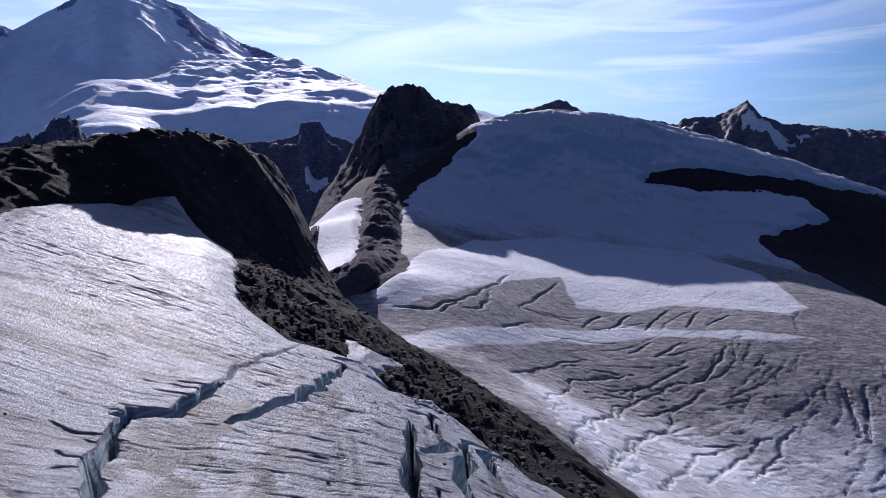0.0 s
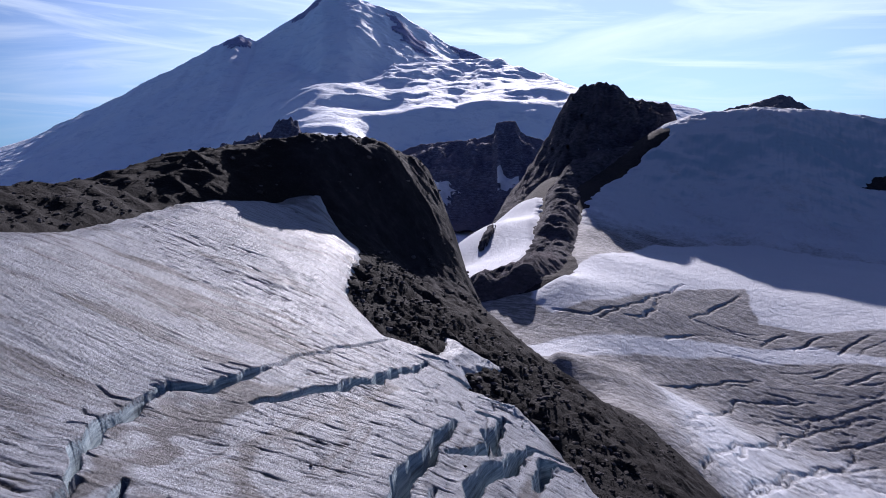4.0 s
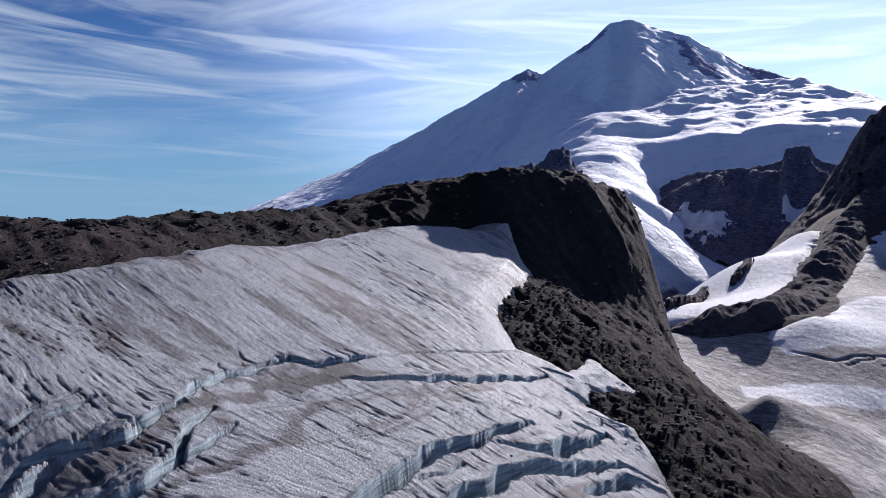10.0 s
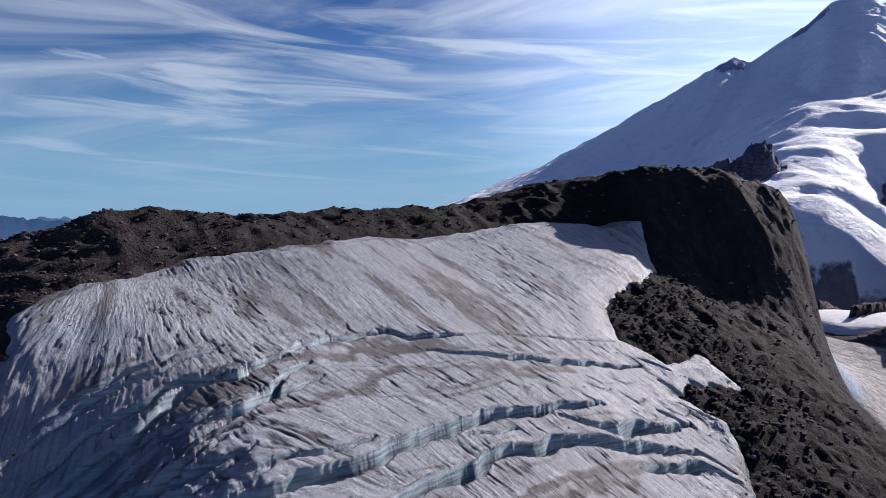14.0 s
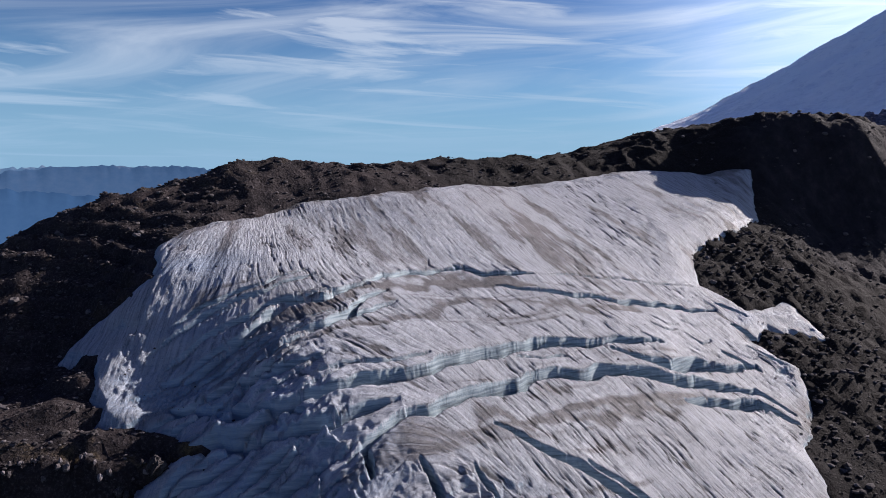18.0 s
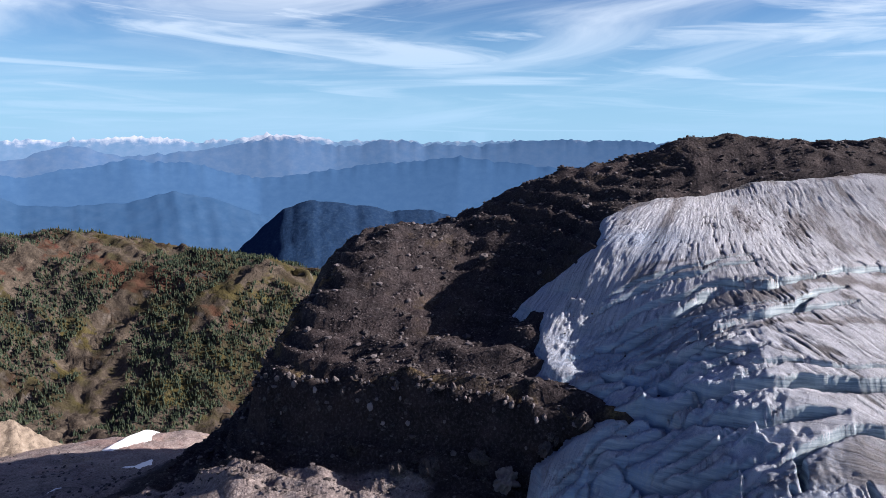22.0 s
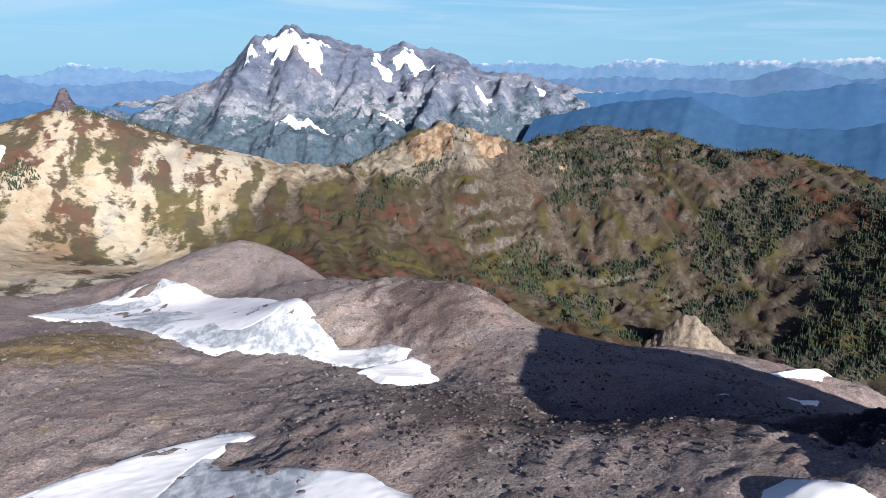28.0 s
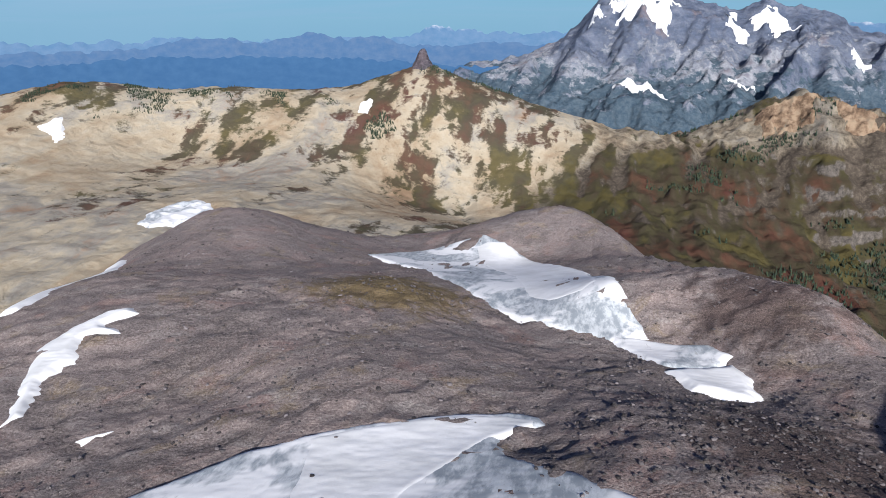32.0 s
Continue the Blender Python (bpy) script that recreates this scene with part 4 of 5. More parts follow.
GULLIES = [[(-287, -1470), (-235, -1340), (-190, -1240), (-120, -1180)], [(-240, -1230), (-250, -1170), (-255, -1120)], [(20, -1400), (60, -1300), (70, -1200)], [(-110, -1420), (-55, -1290), (-30, -1170)], [(-330, -1330), (-330, -1190)],
           [(-500, -1180), (-480, -1090)], [(-450, -1150), (-440, -1050)], [(70, -1410), (130, -1280), (140, -1180)], [(-420, -1380), (-450, -1250), (-430, -1150)], [(-620, -1300), (-600, -1150)]]


def gully_depth(x, y):
    """1 in the bed of a gully, 0 away from it."""
    deep = np.zeros_like(x)
    for line in GULLIES:
        far, share, _ = along(line, x + 10 * fbm(x, y, 40, 3, 49), y)
        deep = np.maximum(deep, smooth(20, 2, far) * smooth(0, 0.15, share) * (0.6 + 0.4 * smooth(1, 0.7, share)))
    return deep


X, Y = np.meshgrid(spaced([(-1400, 7), (-1000, 4.6), (700, 7), (1700, 1)]), spaced([(-1900, 12), (-1560, 4.6), (-900, 6), (-400, 1)]))
Z = ridge_height(X, Y)
edge = np.minimum.reduce([X + 1400, 1700 - X, Y + 1900])
Z = Z - 300 * smooth(160, 0, edge)
wide, streak = fbm(X, Y, 260, 4, 50), fbm(X + 14 * fbm(X, Y, 50, 3, 52), Y * 0.28, 38, 5, 51, 0.62)
sand = np.clip(smooth(60, 420, X) + 0.5 * smooth(-420, -160, X) * smooth(-330, -225, Z), 0, 1)
top = np.exp(-((X - 400) / 190) ** 2 - ((Y + 1390) / 150) ** 2)
lush = np.exp(-((X - 180) / 170) ** 2) * smooth(-950, -1150, Y)
veg = 0.42 + (0.55 + 0.15 * sand) * streak + 0.34 * wide + 0.07 * sand + 0.22 * top + 0.14 * lush + 0.06 * smooth(0, -300, X) + 0.34 * fbm(X, Y * 0.4, 22, 4, 58, 0.65) - 0.4 * smooth(350, 480, X) * smooth(-1150, -1000, Y)
red = 0.5 + 0.6 * fbm(X, Y, 95, 5, 57, 0.6) + 0.4 * fbm(X + 12 * fbm(X, Y, 40, 3, 52), Y * 0.35, 26, 5, 59, 0.65) + 0.1 * top - 0.05 * smooth(-150, -500, X)
crest_band = smooth(-250, -224, Z) * smooth(-640, -520, X) * smooth(320, 120, X)
runnel = smooth(0.5, 0.85, fbm(X + 16 * fbm(X, Y, 70, 3, 60), Y * 0.13, 21, 4, 61, 0.6, True)) * smooth(-0.25, 0.25, fbm(X, Y, 120, 3, 62))
sand = np.maximum(sand, 0.42 * runnel * smooth(-500, -150, X) * smooth(330, 150, X))
sand = np.maximum(sand, 0.46 * crest_band * smooth(-0.45, 0.0, wide))
veg = veg - 0.5 * gully_depth(X, Y) - 0.45 * runnel * smooth(330, 150, X) - 0.3 * crest_band + 0.3 * np.exp(-((X + 80) / 230) ** 2) * smooth(-232, -250, Z)
front = -560 + 60 * fbm(X, Y, 90, 2, 2) + 150 * smooth(440, 520, X)
alpine_ridge = tagged(sheet_with("alpine_ridge", X, Y, Z, SLOPE, Y < front, veg=veg, sand=sand, red=red), "long alpine ridge of pale scree, rust-red heath and dark firs", "ridge")

ORANGE = Nodes("weathered_orange_rock")
rust = ORANGE.noise(0.05, 7, 0.7)
ORANGE = ORANGE.done(ORANGE.ramp(rust, (0.34, (0.0595, 0.0391, 0.0272)), (0.48, (0.1615, 0.1105, 0.0748)), (0.58, (0.2465, 0.1827, 0.1275)), (0.7, (0.1785, 0.1487, 0.1062))), 0.95, ORANGE.relief(rust, 0.9, 6.0), 0.1)
knob = mountain("rock_outcrop", 163.5, 1500, [(-230, -285), (-142, -226), (-86, -194), (-47, -164), (-20, -152), (14, -141), (27, -149), (80, -159), (139, -184), (225, -214), (320, -250)], 130, 80, -330, ORANGE, "orange-brown rocky knob on the ridge crest",
         (170, 80), 0.16, 34, 1.0, 33, (160, 20), None, 7, (), "rock outcrop")
pinnacle = mountain("rock_pinnacle", -168.4, 1500, [(-95, -150), (-50, -120), (-26, -102), (-12, -76), (-2, -58), (5, -62), (14, -84), (30, -102), (60, -116), (105, -150)], 80, 45, -170, CLIFF, "sharp grey rock pinnacle on the ridge crest",
         (60, 30), 0.25, 30, 0.8, 37, (160, 0), None, 5, (), "rock pinnacle")
for o in (knob, pinnacle):
    o.parent = alpine_ridge
    del o["category"]
PALE_GRAVEL = Nodes("pale_tan_gravel")
grit = PALE_GRAVEL.noise(0.12, 8, 0.75)
PALE_GRAVEL = PALE_GRAVEL.done(PALE_GRAVEL.ramp(grit, (0.36, (0.077, 0.0633, 0.0523)), (0.5, (0.1705, 0.1403, 0.1128)), (0.66, (0.242, 0.209, 0.1705))), 0.95, PALE_GRAVEL.relief(grit, 0.9, 3.0), 0.1)
mountain("gravel_cone", 142.8, 1040, [(-84, -450), (-50, -416), (-26, -390), (-10, -376), (4, -374), (20, -388), (50, -414), (96, -450)], 60, 45, -470, PALE_GRAVEL, "pale gravel cone at the valley's edge", (60, 30), 0.1, 25, 0.8, 39, (160, 25), None, 4, (), "gravel cone")

FOREST = Nodes("hazed_dark_forest")
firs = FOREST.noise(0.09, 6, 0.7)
# the valley haze is put into the forest's navy base colour
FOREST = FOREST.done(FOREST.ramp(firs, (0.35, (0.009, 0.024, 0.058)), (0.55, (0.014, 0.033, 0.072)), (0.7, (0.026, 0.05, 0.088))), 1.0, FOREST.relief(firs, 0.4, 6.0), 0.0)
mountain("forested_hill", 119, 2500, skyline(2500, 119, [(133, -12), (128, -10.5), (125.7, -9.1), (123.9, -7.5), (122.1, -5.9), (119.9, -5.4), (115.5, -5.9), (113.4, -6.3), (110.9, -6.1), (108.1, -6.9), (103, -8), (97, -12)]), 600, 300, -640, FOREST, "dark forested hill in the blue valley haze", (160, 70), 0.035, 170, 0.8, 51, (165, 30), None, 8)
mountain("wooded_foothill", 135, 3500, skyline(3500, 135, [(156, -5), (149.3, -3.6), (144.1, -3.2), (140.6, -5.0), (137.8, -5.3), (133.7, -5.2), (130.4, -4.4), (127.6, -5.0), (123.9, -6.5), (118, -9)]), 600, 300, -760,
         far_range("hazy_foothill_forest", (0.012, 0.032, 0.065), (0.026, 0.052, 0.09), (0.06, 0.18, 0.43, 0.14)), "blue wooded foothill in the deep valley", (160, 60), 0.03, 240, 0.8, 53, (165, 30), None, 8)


def range_line(name, far, crest, rough, seed, material, label):
    """A far range along an arc, its crest given as (bearing, elevation)."""
    c = np.array(sorted(crest))
    A, V = np.meshgrid(np.linspace(c[0, 0], c[-1, 0], 760), np.linspace(0, 1, 40))
    r = far - 900 * V ** 1.2
    jag = fbm(A * 60, 0 * A, 70, 6, seed, 0.6, True) + 0.5 * fbm(A * 60, 0 * A, 14, 4, seed + 3, 0.6, True)
    top = far * np.tan(np.radians(np.interp(A, c[:, 0], c[:, 1])))
    z = top + (-800 - top) * (1 - (1 - V) ** 1.3) + rough * (jag - 0.55) * (1 - V) ** 16
    a = np.radians(A)
    return tagged(grid_mesh(name, 160 - np.sin(a) * r, 30 + np.cos(a) * r, z, material), label, "mountain range", kind="structure")


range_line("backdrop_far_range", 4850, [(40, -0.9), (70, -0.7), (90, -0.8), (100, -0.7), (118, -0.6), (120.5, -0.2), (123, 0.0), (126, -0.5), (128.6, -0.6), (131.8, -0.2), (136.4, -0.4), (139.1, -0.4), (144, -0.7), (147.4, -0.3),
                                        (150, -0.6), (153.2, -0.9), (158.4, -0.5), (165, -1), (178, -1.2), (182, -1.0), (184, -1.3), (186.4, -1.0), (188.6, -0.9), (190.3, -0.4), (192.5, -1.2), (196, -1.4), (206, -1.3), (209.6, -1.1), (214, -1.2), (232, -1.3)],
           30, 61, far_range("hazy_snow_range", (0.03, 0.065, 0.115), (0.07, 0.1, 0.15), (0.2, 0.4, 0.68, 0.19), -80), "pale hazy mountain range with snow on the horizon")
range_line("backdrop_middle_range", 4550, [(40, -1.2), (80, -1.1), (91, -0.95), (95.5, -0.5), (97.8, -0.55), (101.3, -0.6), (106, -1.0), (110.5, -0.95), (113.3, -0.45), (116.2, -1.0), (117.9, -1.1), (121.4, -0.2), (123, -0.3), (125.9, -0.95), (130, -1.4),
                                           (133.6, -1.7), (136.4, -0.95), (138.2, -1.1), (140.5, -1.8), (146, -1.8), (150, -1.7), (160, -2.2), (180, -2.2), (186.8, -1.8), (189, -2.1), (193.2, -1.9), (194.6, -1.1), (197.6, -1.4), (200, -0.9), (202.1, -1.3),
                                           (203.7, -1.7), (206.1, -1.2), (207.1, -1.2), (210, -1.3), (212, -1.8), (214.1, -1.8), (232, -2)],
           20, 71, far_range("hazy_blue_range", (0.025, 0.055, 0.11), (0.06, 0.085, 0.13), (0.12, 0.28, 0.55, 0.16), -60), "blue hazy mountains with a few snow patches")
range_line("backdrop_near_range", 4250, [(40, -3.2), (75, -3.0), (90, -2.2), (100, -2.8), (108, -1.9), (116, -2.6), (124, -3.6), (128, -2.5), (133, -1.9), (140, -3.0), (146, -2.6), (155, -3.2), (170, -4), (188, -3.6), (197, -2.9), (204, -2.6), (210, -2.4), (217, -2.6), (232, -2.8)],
           18, 83, far_range("deep_blue_hazed_range", (0.018, 0.045, 0.095), (0.03, 0.065, 0.12), (0.08, 0.22, 0.48, 0.15)), "dark blue forested mountains beyond the valley")


# ---- the hanging glacier: crevasses as (line, width, depth) ----
CREVASSES = [
    ([(-16, 10), (-16, 20), (-20, 30), (-25, 36), (-28, 44), (-28, 52), (-32, 59), (-36, 66)], 1.6, 5, 1.4),
    ([(-36, 64), (-42, 70), (-48, 81), (-53, 92), (-55, 102)], 1.7, 6, 0.8), ([(-56, 98), (-51, 106), (-51, 114), (-52, 125)], 1.5, 5, 0.8),
    ([(-52, 122), (-55, 140), (-57, 165), (-59, 196)], 0.5, 1.6, 0.3),
    ([(-44, 108), (-42, 120), (-40, 133), (-41, 150), (-44, 170), (-47, 194)], 2.0, 7, 0.5),
    ([(-14, 40), (-17, 50), (-22, 58), (-27, 62), (-34, 71)], 1.2, 4, 0.8), ([(-10, 36), (-15, 46), (-19, 54), (-24, 64), (-29, 72)], 0.9, 3, 0.9),
    ([(8, 25), (6, 39), (6, 54), (3, 68), (-2, 81), (-8, 96), (-14, 110), (-17, 130), (-21, 156)], 2.9, 9, 0.9),
    ([(22, 50), (17, 61), (12, 74), (7, 86), (2, 98), (-3, 110), (-7, 128), (-8, 142), (-8, 152), (-10, 166), (-12, 184), (-6, 193)], 2.8, 9, 0.9),
    ([(-15, 135), (-13, 144), (-12, 155), (-18, 176), (-22, 192)], 2.2, 7, 0.4),
    ([(-13, 154), (-18, 168), (-19, 184)], 2.6, 7, 0.5),
    ([(-2, 151), (-3, 164), (-7, 181), (-2, 191)], 3.2, 8, 0.5),
    ([(16, 87), (20, 97), (23, 105), (27, 112), (32, 122), (38, 132)], 2.2, 8, 0), ([(22, 108), (25, 115), (29, 121), (40, 126)], 2.0, 7, 0),
    ([(-7, 101), (-8, 109), (-11, 117)], 0.7, 2.5, 0),
    ([(8, 12), (7, 24), (13, 38)], 2.0, 6, 0.8), ([(-8, 12), (2, 30), (9, 42)], 1.8, 5, 0.8), ([(20, 54), (28, 55)], 1.6, 5, 0),
    ([(12, 36), (14, 49), (10, 64)], 1.8, 5, 0.8), ([(-8, 20), (-4, 34), (-4, 48)], 1.3, 3, 0.8), ([(1, 44), (0, 60), (-4, 76)], 0.9, 3, 0.4),
    ([(24, 66), (32, 68), (38, 66)], 1.6, 5, 0), ([(26, 78), (36, 82)], 1.4, 4, 0), ([(-30, 196), (-24, 204)], 2.0, 5, 0), ([(-40, 196), (-34, 206)], 1.6, 4, 0),
    ([(-26, 182), (-20, 192)], 1.8, 4, 0), ([(-50, 196), (-44, 206)], 1.4, 4, 0), ([(16, 20), (22, 30), (24, 44)], 2.2, 6, 0.8), ([(28, 20), (32, 36), (32, 50)], 2.2, 6, 0.8),
]
# short cracks that climb from the upper crevasses, and loose cracks lower down
rng = random.Random(41)
CRACKS = []
for k in range(18):
    v = 24 + 100 * (k + rng.uniform(0, 0.9)) / 18
    u = float(np.interp(v, [10, 30, 52, 66, 82, 100, 126], [-17, -21, -28, -38, -49, -55, -52]))
    run = rng.uniform(2, 5) if rng.random() < 0.75 else rng.uniform(6, 13)
    CRACKS.append(([(u + 1.5, v + 0.6), (u - 0.5 * run, v - rng.uniform(-0.1, 0.35) * run), (u - run, v - rng.uniform(0.0, 0.5) * run)], rng.uniform(0.0, 0.35), rng.uniform(0.6, 1.5), 0))
for k in range(26):
    u, v = -36 + 3.2 * k + rng.uniform(-1.2, 1.2), rng.uniform(0, 12)
    CRACKS.append(([(u + 7, v), (u + 1 + rng.uniform(-1, 1), v + 13), (u - 1, v + 26), (u - 5 - rng.uniform(0, 3), v + rng.uniform(36, 50))], rng.uniform(0.3, 1.1), rng.uniform(1.2, 3.6), 0.3))
for k in range(16):
    u, v = rng.uniform(-40, 0), rng.uniform(150, 205)
    CRACKS.append(([(u - 3, v - 5), (u + rng.uniform(-1, 1), v), (u - 2, v + 5)], rng.uniform(0.2, 0.7), rng.uniform(0.8, 2.0), 0))
DIRT_LINES = [([(-14, 14), (-18, 30), (-24, 44), (-27, 56), (-36, 72), (-44, 86), (-48, 100), (-47, 118), (-46, 130)], 4.5, 0.85), ([(-8, 25), (-12, 42), (-18, 62), (-28, 86), (-35, 110), (-33, 135)], 5.5, 0.75), ([(26, 50), (22, 57), (20, 69), (16, 84), (7, 109), (4, 126), (2, 145)], 5.0, 0.75),
              ([(-24, 28), (-30, 48), (-60, 74), (-85, 78)], 6.0, 0.45), ([(-38, 100), (-34, 130), (-40, 165)], 4.0, 0.4), ([(24, 92), (16, 118), (8, 150)], 6.0, 0.45),
              ([(-100, 45), (-96, 70), (-105, 100), (-128, 140)], 7.0, 0.5)]


def ice_cross(x, y):
    """Constant along the furrows, which run down the slope and bend with it."""
    bend = 0.22 * (x + 50) + 0.45 * np.logaddexp(0, (x + 42) / 8) * 8
    return y - bend * smooth(25, 85, y) + 0.3 * (x + 50) * smooth(45, 10, y) + 0.9 * fbm(x, y, 11, 3, 13)


def ice_height(x, y):
    d = inside(GLACIER, x, y) + 2.6 * fbm(x, y, 9, 5, 3, 0.6)
    wob = 1.3 * fbm(x, y, 8, 2, 15)
    z = land(x, y) + 2.4 * smooth(-1, 10, d) - 3.0 * smooth(1, -3, d)
    z += 0.8 * fbm(x, y, 24, 4, 8)
    band = x + 0.22 * y
    z += 0.5 * fbm(band + 3 * fbm(x, y, 20, 3, 16), y * 0.16, 5.0, 4, 18) * smooth(-75, -20, x)
    z -= 6.0 * smooth(58, 2, y) * smooth(-85, -50, x) * smooth(0, 14, d)
    rag = 26 * fbm(x, y, 24, 4, 24)
    broken_shade = smooth(60, 22, y - 0.35 * x + rag) * smooth(-34, -8, x + 0.4 * rag) + 0.4 * smooth(18, 34, x) * smooth(130, 60, y) + 0.9 * smooth(-60, -35, x) * smooth(196, 206, y)
    broken_shade = np.clip(broken_shade, 0, 1) * smooth(0, 8, d)
    z += broken_shade * 2.2 * (fbm(x * 1.1, y * 0.5, 11, 5, 25, 0.6, True) - 0.3)
    for ax, ay, run, tall, seed in ((0.97, 0.24, 8.5, 3.0, 27), (-0.3, 0.95, 12.0, 3.4, 28), (0.8, 0.6, 3.3, 1.1, 29)):
        w = (x * ax + y * ay + 17 * fbm(x, y, 17, 5, seed, 0.58) * run / 8.5) / run
        saw = w - np.floor(w)
        z += broken_shade * tall * smooth(-0.35, 0.45, fbm(x, y, 16, 3, seed + 1)) * (np.where(saw < 0.86, saw / 0.86, (1 - saw) / 0.14) - 0.5)
    cut = np.zeros_like(z)
    for line, width, depth, sunk in CREVASSES + CRACKS:
        lo, hi = np.min(line, 0) - 18, np.max(line, 0) + 18
        at = (x > lo[0]) & (x < hi[0]) & (y > lo[1]) & (y < hi[1])
        if not at.any():
            continue
        far, share, side = along(line, x[at] + wob[at], y[at] + wob[at] * 0.6)
        half = 0.5 * width * np.clip(np.sin(np.pi * np.clip(share, 0.02, 0.98)), 0, 1) ** 0.5 * (1 + 0.3 * fbm(x[at], y[at], 9, 2, 19))
        cut[at] = np.maximum(cut[at], depth * smooth(half + 0.3, np.maximum(half - 0.45, -0.15), far))
        z[at] += 0.35 * smooth(5 + half, half, far) * np.minimum(1, depth / 6) - sunk * (side < 0) * smooth(16, 0.5, far) * np.sin(np.pi * np.clip(share, 0, 1)) ** 0.5
    cross = ice_cross(x, y)
    whole = smooth(1.2, 0.2, cut) * smooth(0, 4, d)
    furrow = smooth(0.45, 0.95, fbm(x * 0.14, cross, 1.5, 3, 12, 0.6, True)) * smooth(-0.45, 0.3, fbm(x * 0.5, y, 26, 4, 14)) * whole
    z = z - cut - 0.42 * furrow + 0.24 * fbm(x * 0.2, cross, 1.0, 3, 17, 0.62) * whole
    swirl = band + 6 * fbm(x, y, 45, 4, 44)
    dirt = 0.18 + 0.6 * smooth(0.0, 0.45, fbm(swirl, y * 0.05, 5.5, 5, 40, 0.6)) * smooth(-58, -34, x) * smooth(-0.5, 0.2, fbm(x, y, 36, 3, 42))
    dirt = dirt + 0.55 * smooth(0.0, 0.45, fbm(x * 0.22, cross, 8, 5, 43, 0.64)) * (0.35 + 0.65 * smooth(-30, -60, x))
    dirt = dirt + 0.3 * smooth(-60, -100, x) * smooth(190, 130, y) * smooth(-0.3, 0.3, fbm(x, y, 34, 4, 46))
    for line, width, much in DIRT_LINES:
        far, share, _ = along(line, x + 4 * wob, y + 2 * wob)
        dirt = np.maximum(dirt, much * smooth(width, width * 0.1, far + 4 * fbm(x, y, 9, 5, 47, 0.62)))
    dirt = dirt + 0.5 * smooth(9, 0, d) * smooth(0.0, 0.5, fbm(x, y, 12, 3, 48))
    # reaches past the fractured ice, so the slope's blue shade is painted too
    bare = np.maximum(broken_shade, 0.75 * smooth(42, 12, y + 0.4 * rag) * smooth(-75, -45, x))
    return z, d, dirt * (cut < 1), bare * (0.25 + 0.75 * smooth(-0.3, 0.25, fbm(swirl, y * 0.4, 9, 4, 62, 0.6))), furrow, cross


X, Y = np.meshgrid(spaced([(-172, 0.6), (-62, 0.38), (40, 0.7), (82, 1)]), spaced([(-32, 0.3), (205, 0.7), (292, 1)]))
Z, D, dirt, broken_shade, furrow, cross = ice_height(X, Y)
tagged(sheet_with("glacier", X, Y, Z, ICE, D > -3, dirt=dirt, broken_shade=broken_shade, furrow=furrow, cross=cross), "dirty white crevassed glacier hanging on the dark ridge", "glacier", kind="structure")

# ---- the valley glacier and its ice slope ----
VALLEY_CREVASSES = [[(4, 668), (46, 790)], [(-62, 582), (-38, 650), (-7, 765)], [(-45, 603), (-31, 620), (-23, 694)], [(-100, 579), (-72, 582), (-55, 610)], [(63, 669), (84, 712)], [(90, 678), (115, 719)],
                    [(124, 687), (158, 736)], [(165, 694), (186, 736)], [(186, 700), (214, 724)], [(-11, 598), (11, 631)], [(101, 630), (124, 659)], [(126, 630), (152, 660)], [(148, 591), (168, 615), (191, 654)]]
NEAR_CREVASSES = [[(-20, 480), (7, 527), (61, 599)], [(17, 400), (42, 545), (97, 589)], [(22, 300), (38, 395), (99, 573)], [(40, 383), (73, 515), (129, 588)], [(47, 325), (91, 481), (132, 526)], [(69, 334), (116, 457), (156, 508)],
                  [(108, 402), (146, 475), (179, 520)], [(36, 300), (71, 423), (126, 552)], [(82, 550), (115, 586), (150, 619)], [(89, 515), (120, 543), (155, 584)], [(147, 445), (186, 507), (208, 543)], [(270, 593), (251, 532)], [(289, 601), (258, 526)]]
WHITE_LOBES = [[(-127, 591), (-113, 728), (-60, 950), (60, 1000), (250, 1000), (300, 900), (303, 757), (277, 732), (170, 752), (108, 724), (62, 723), (54, 776), (51, 817), (-7, 749), (-56, 623), (-100, 575)],
               [(-110, 500), (-85, 538), (-51, 560), (19, 631), (104, 697), (182, 687), (259, 685), (295, 679), (228, 667), (126, 670), (43, 620), (-30, 545), (-60, 505), (-95, 480)]]
X, Y = np.meshgrid(spaced([(-235, 3.0), (-140, 1.6), (340, 5), (830, 1)]), spaced([(195, 1.6), (780, 5), (1610, 1)]))
D = inside(VALLEY_OUTLINE, X, Y) + 9 * fbm(X, Y, 50, 4, 4)
Z = land(X, Y) + 3 * smooth(-10, 20, D) - 12 * smooth(5, -20, D) + 1.6 * fbm(X, Y, 45, 4, 6)
flow = fbm(X + 0.3 * Y, Y * 0.4 - X * 0.3, 16, 4, 66, 0.55, True)
steep = smooth(900, 1060, Y)
Z += 9 * steep * (fbm(X * 0.35, Y, 48, 5, 68, 0.58, True) - 0.25) + 3.0 * steep * (fbm(X * 0.5, Y * 1.4, 14, 3, 67, 0.6, True) - 0.25) + 0.9 * (1 - steep) * flow * smooth(640, 500, Y - 0.5 * X)
wob = 6 * fbm(X, Y, 18, 3, 69)
cut = np.zeros_like(Z)
lines = [(line, 1.2, 3.4) for line in VALLEY_CREVASSES] + [(line, 0.9, 3.0) for line in NEAR_CREVASSES]
rng = random.Random(12)
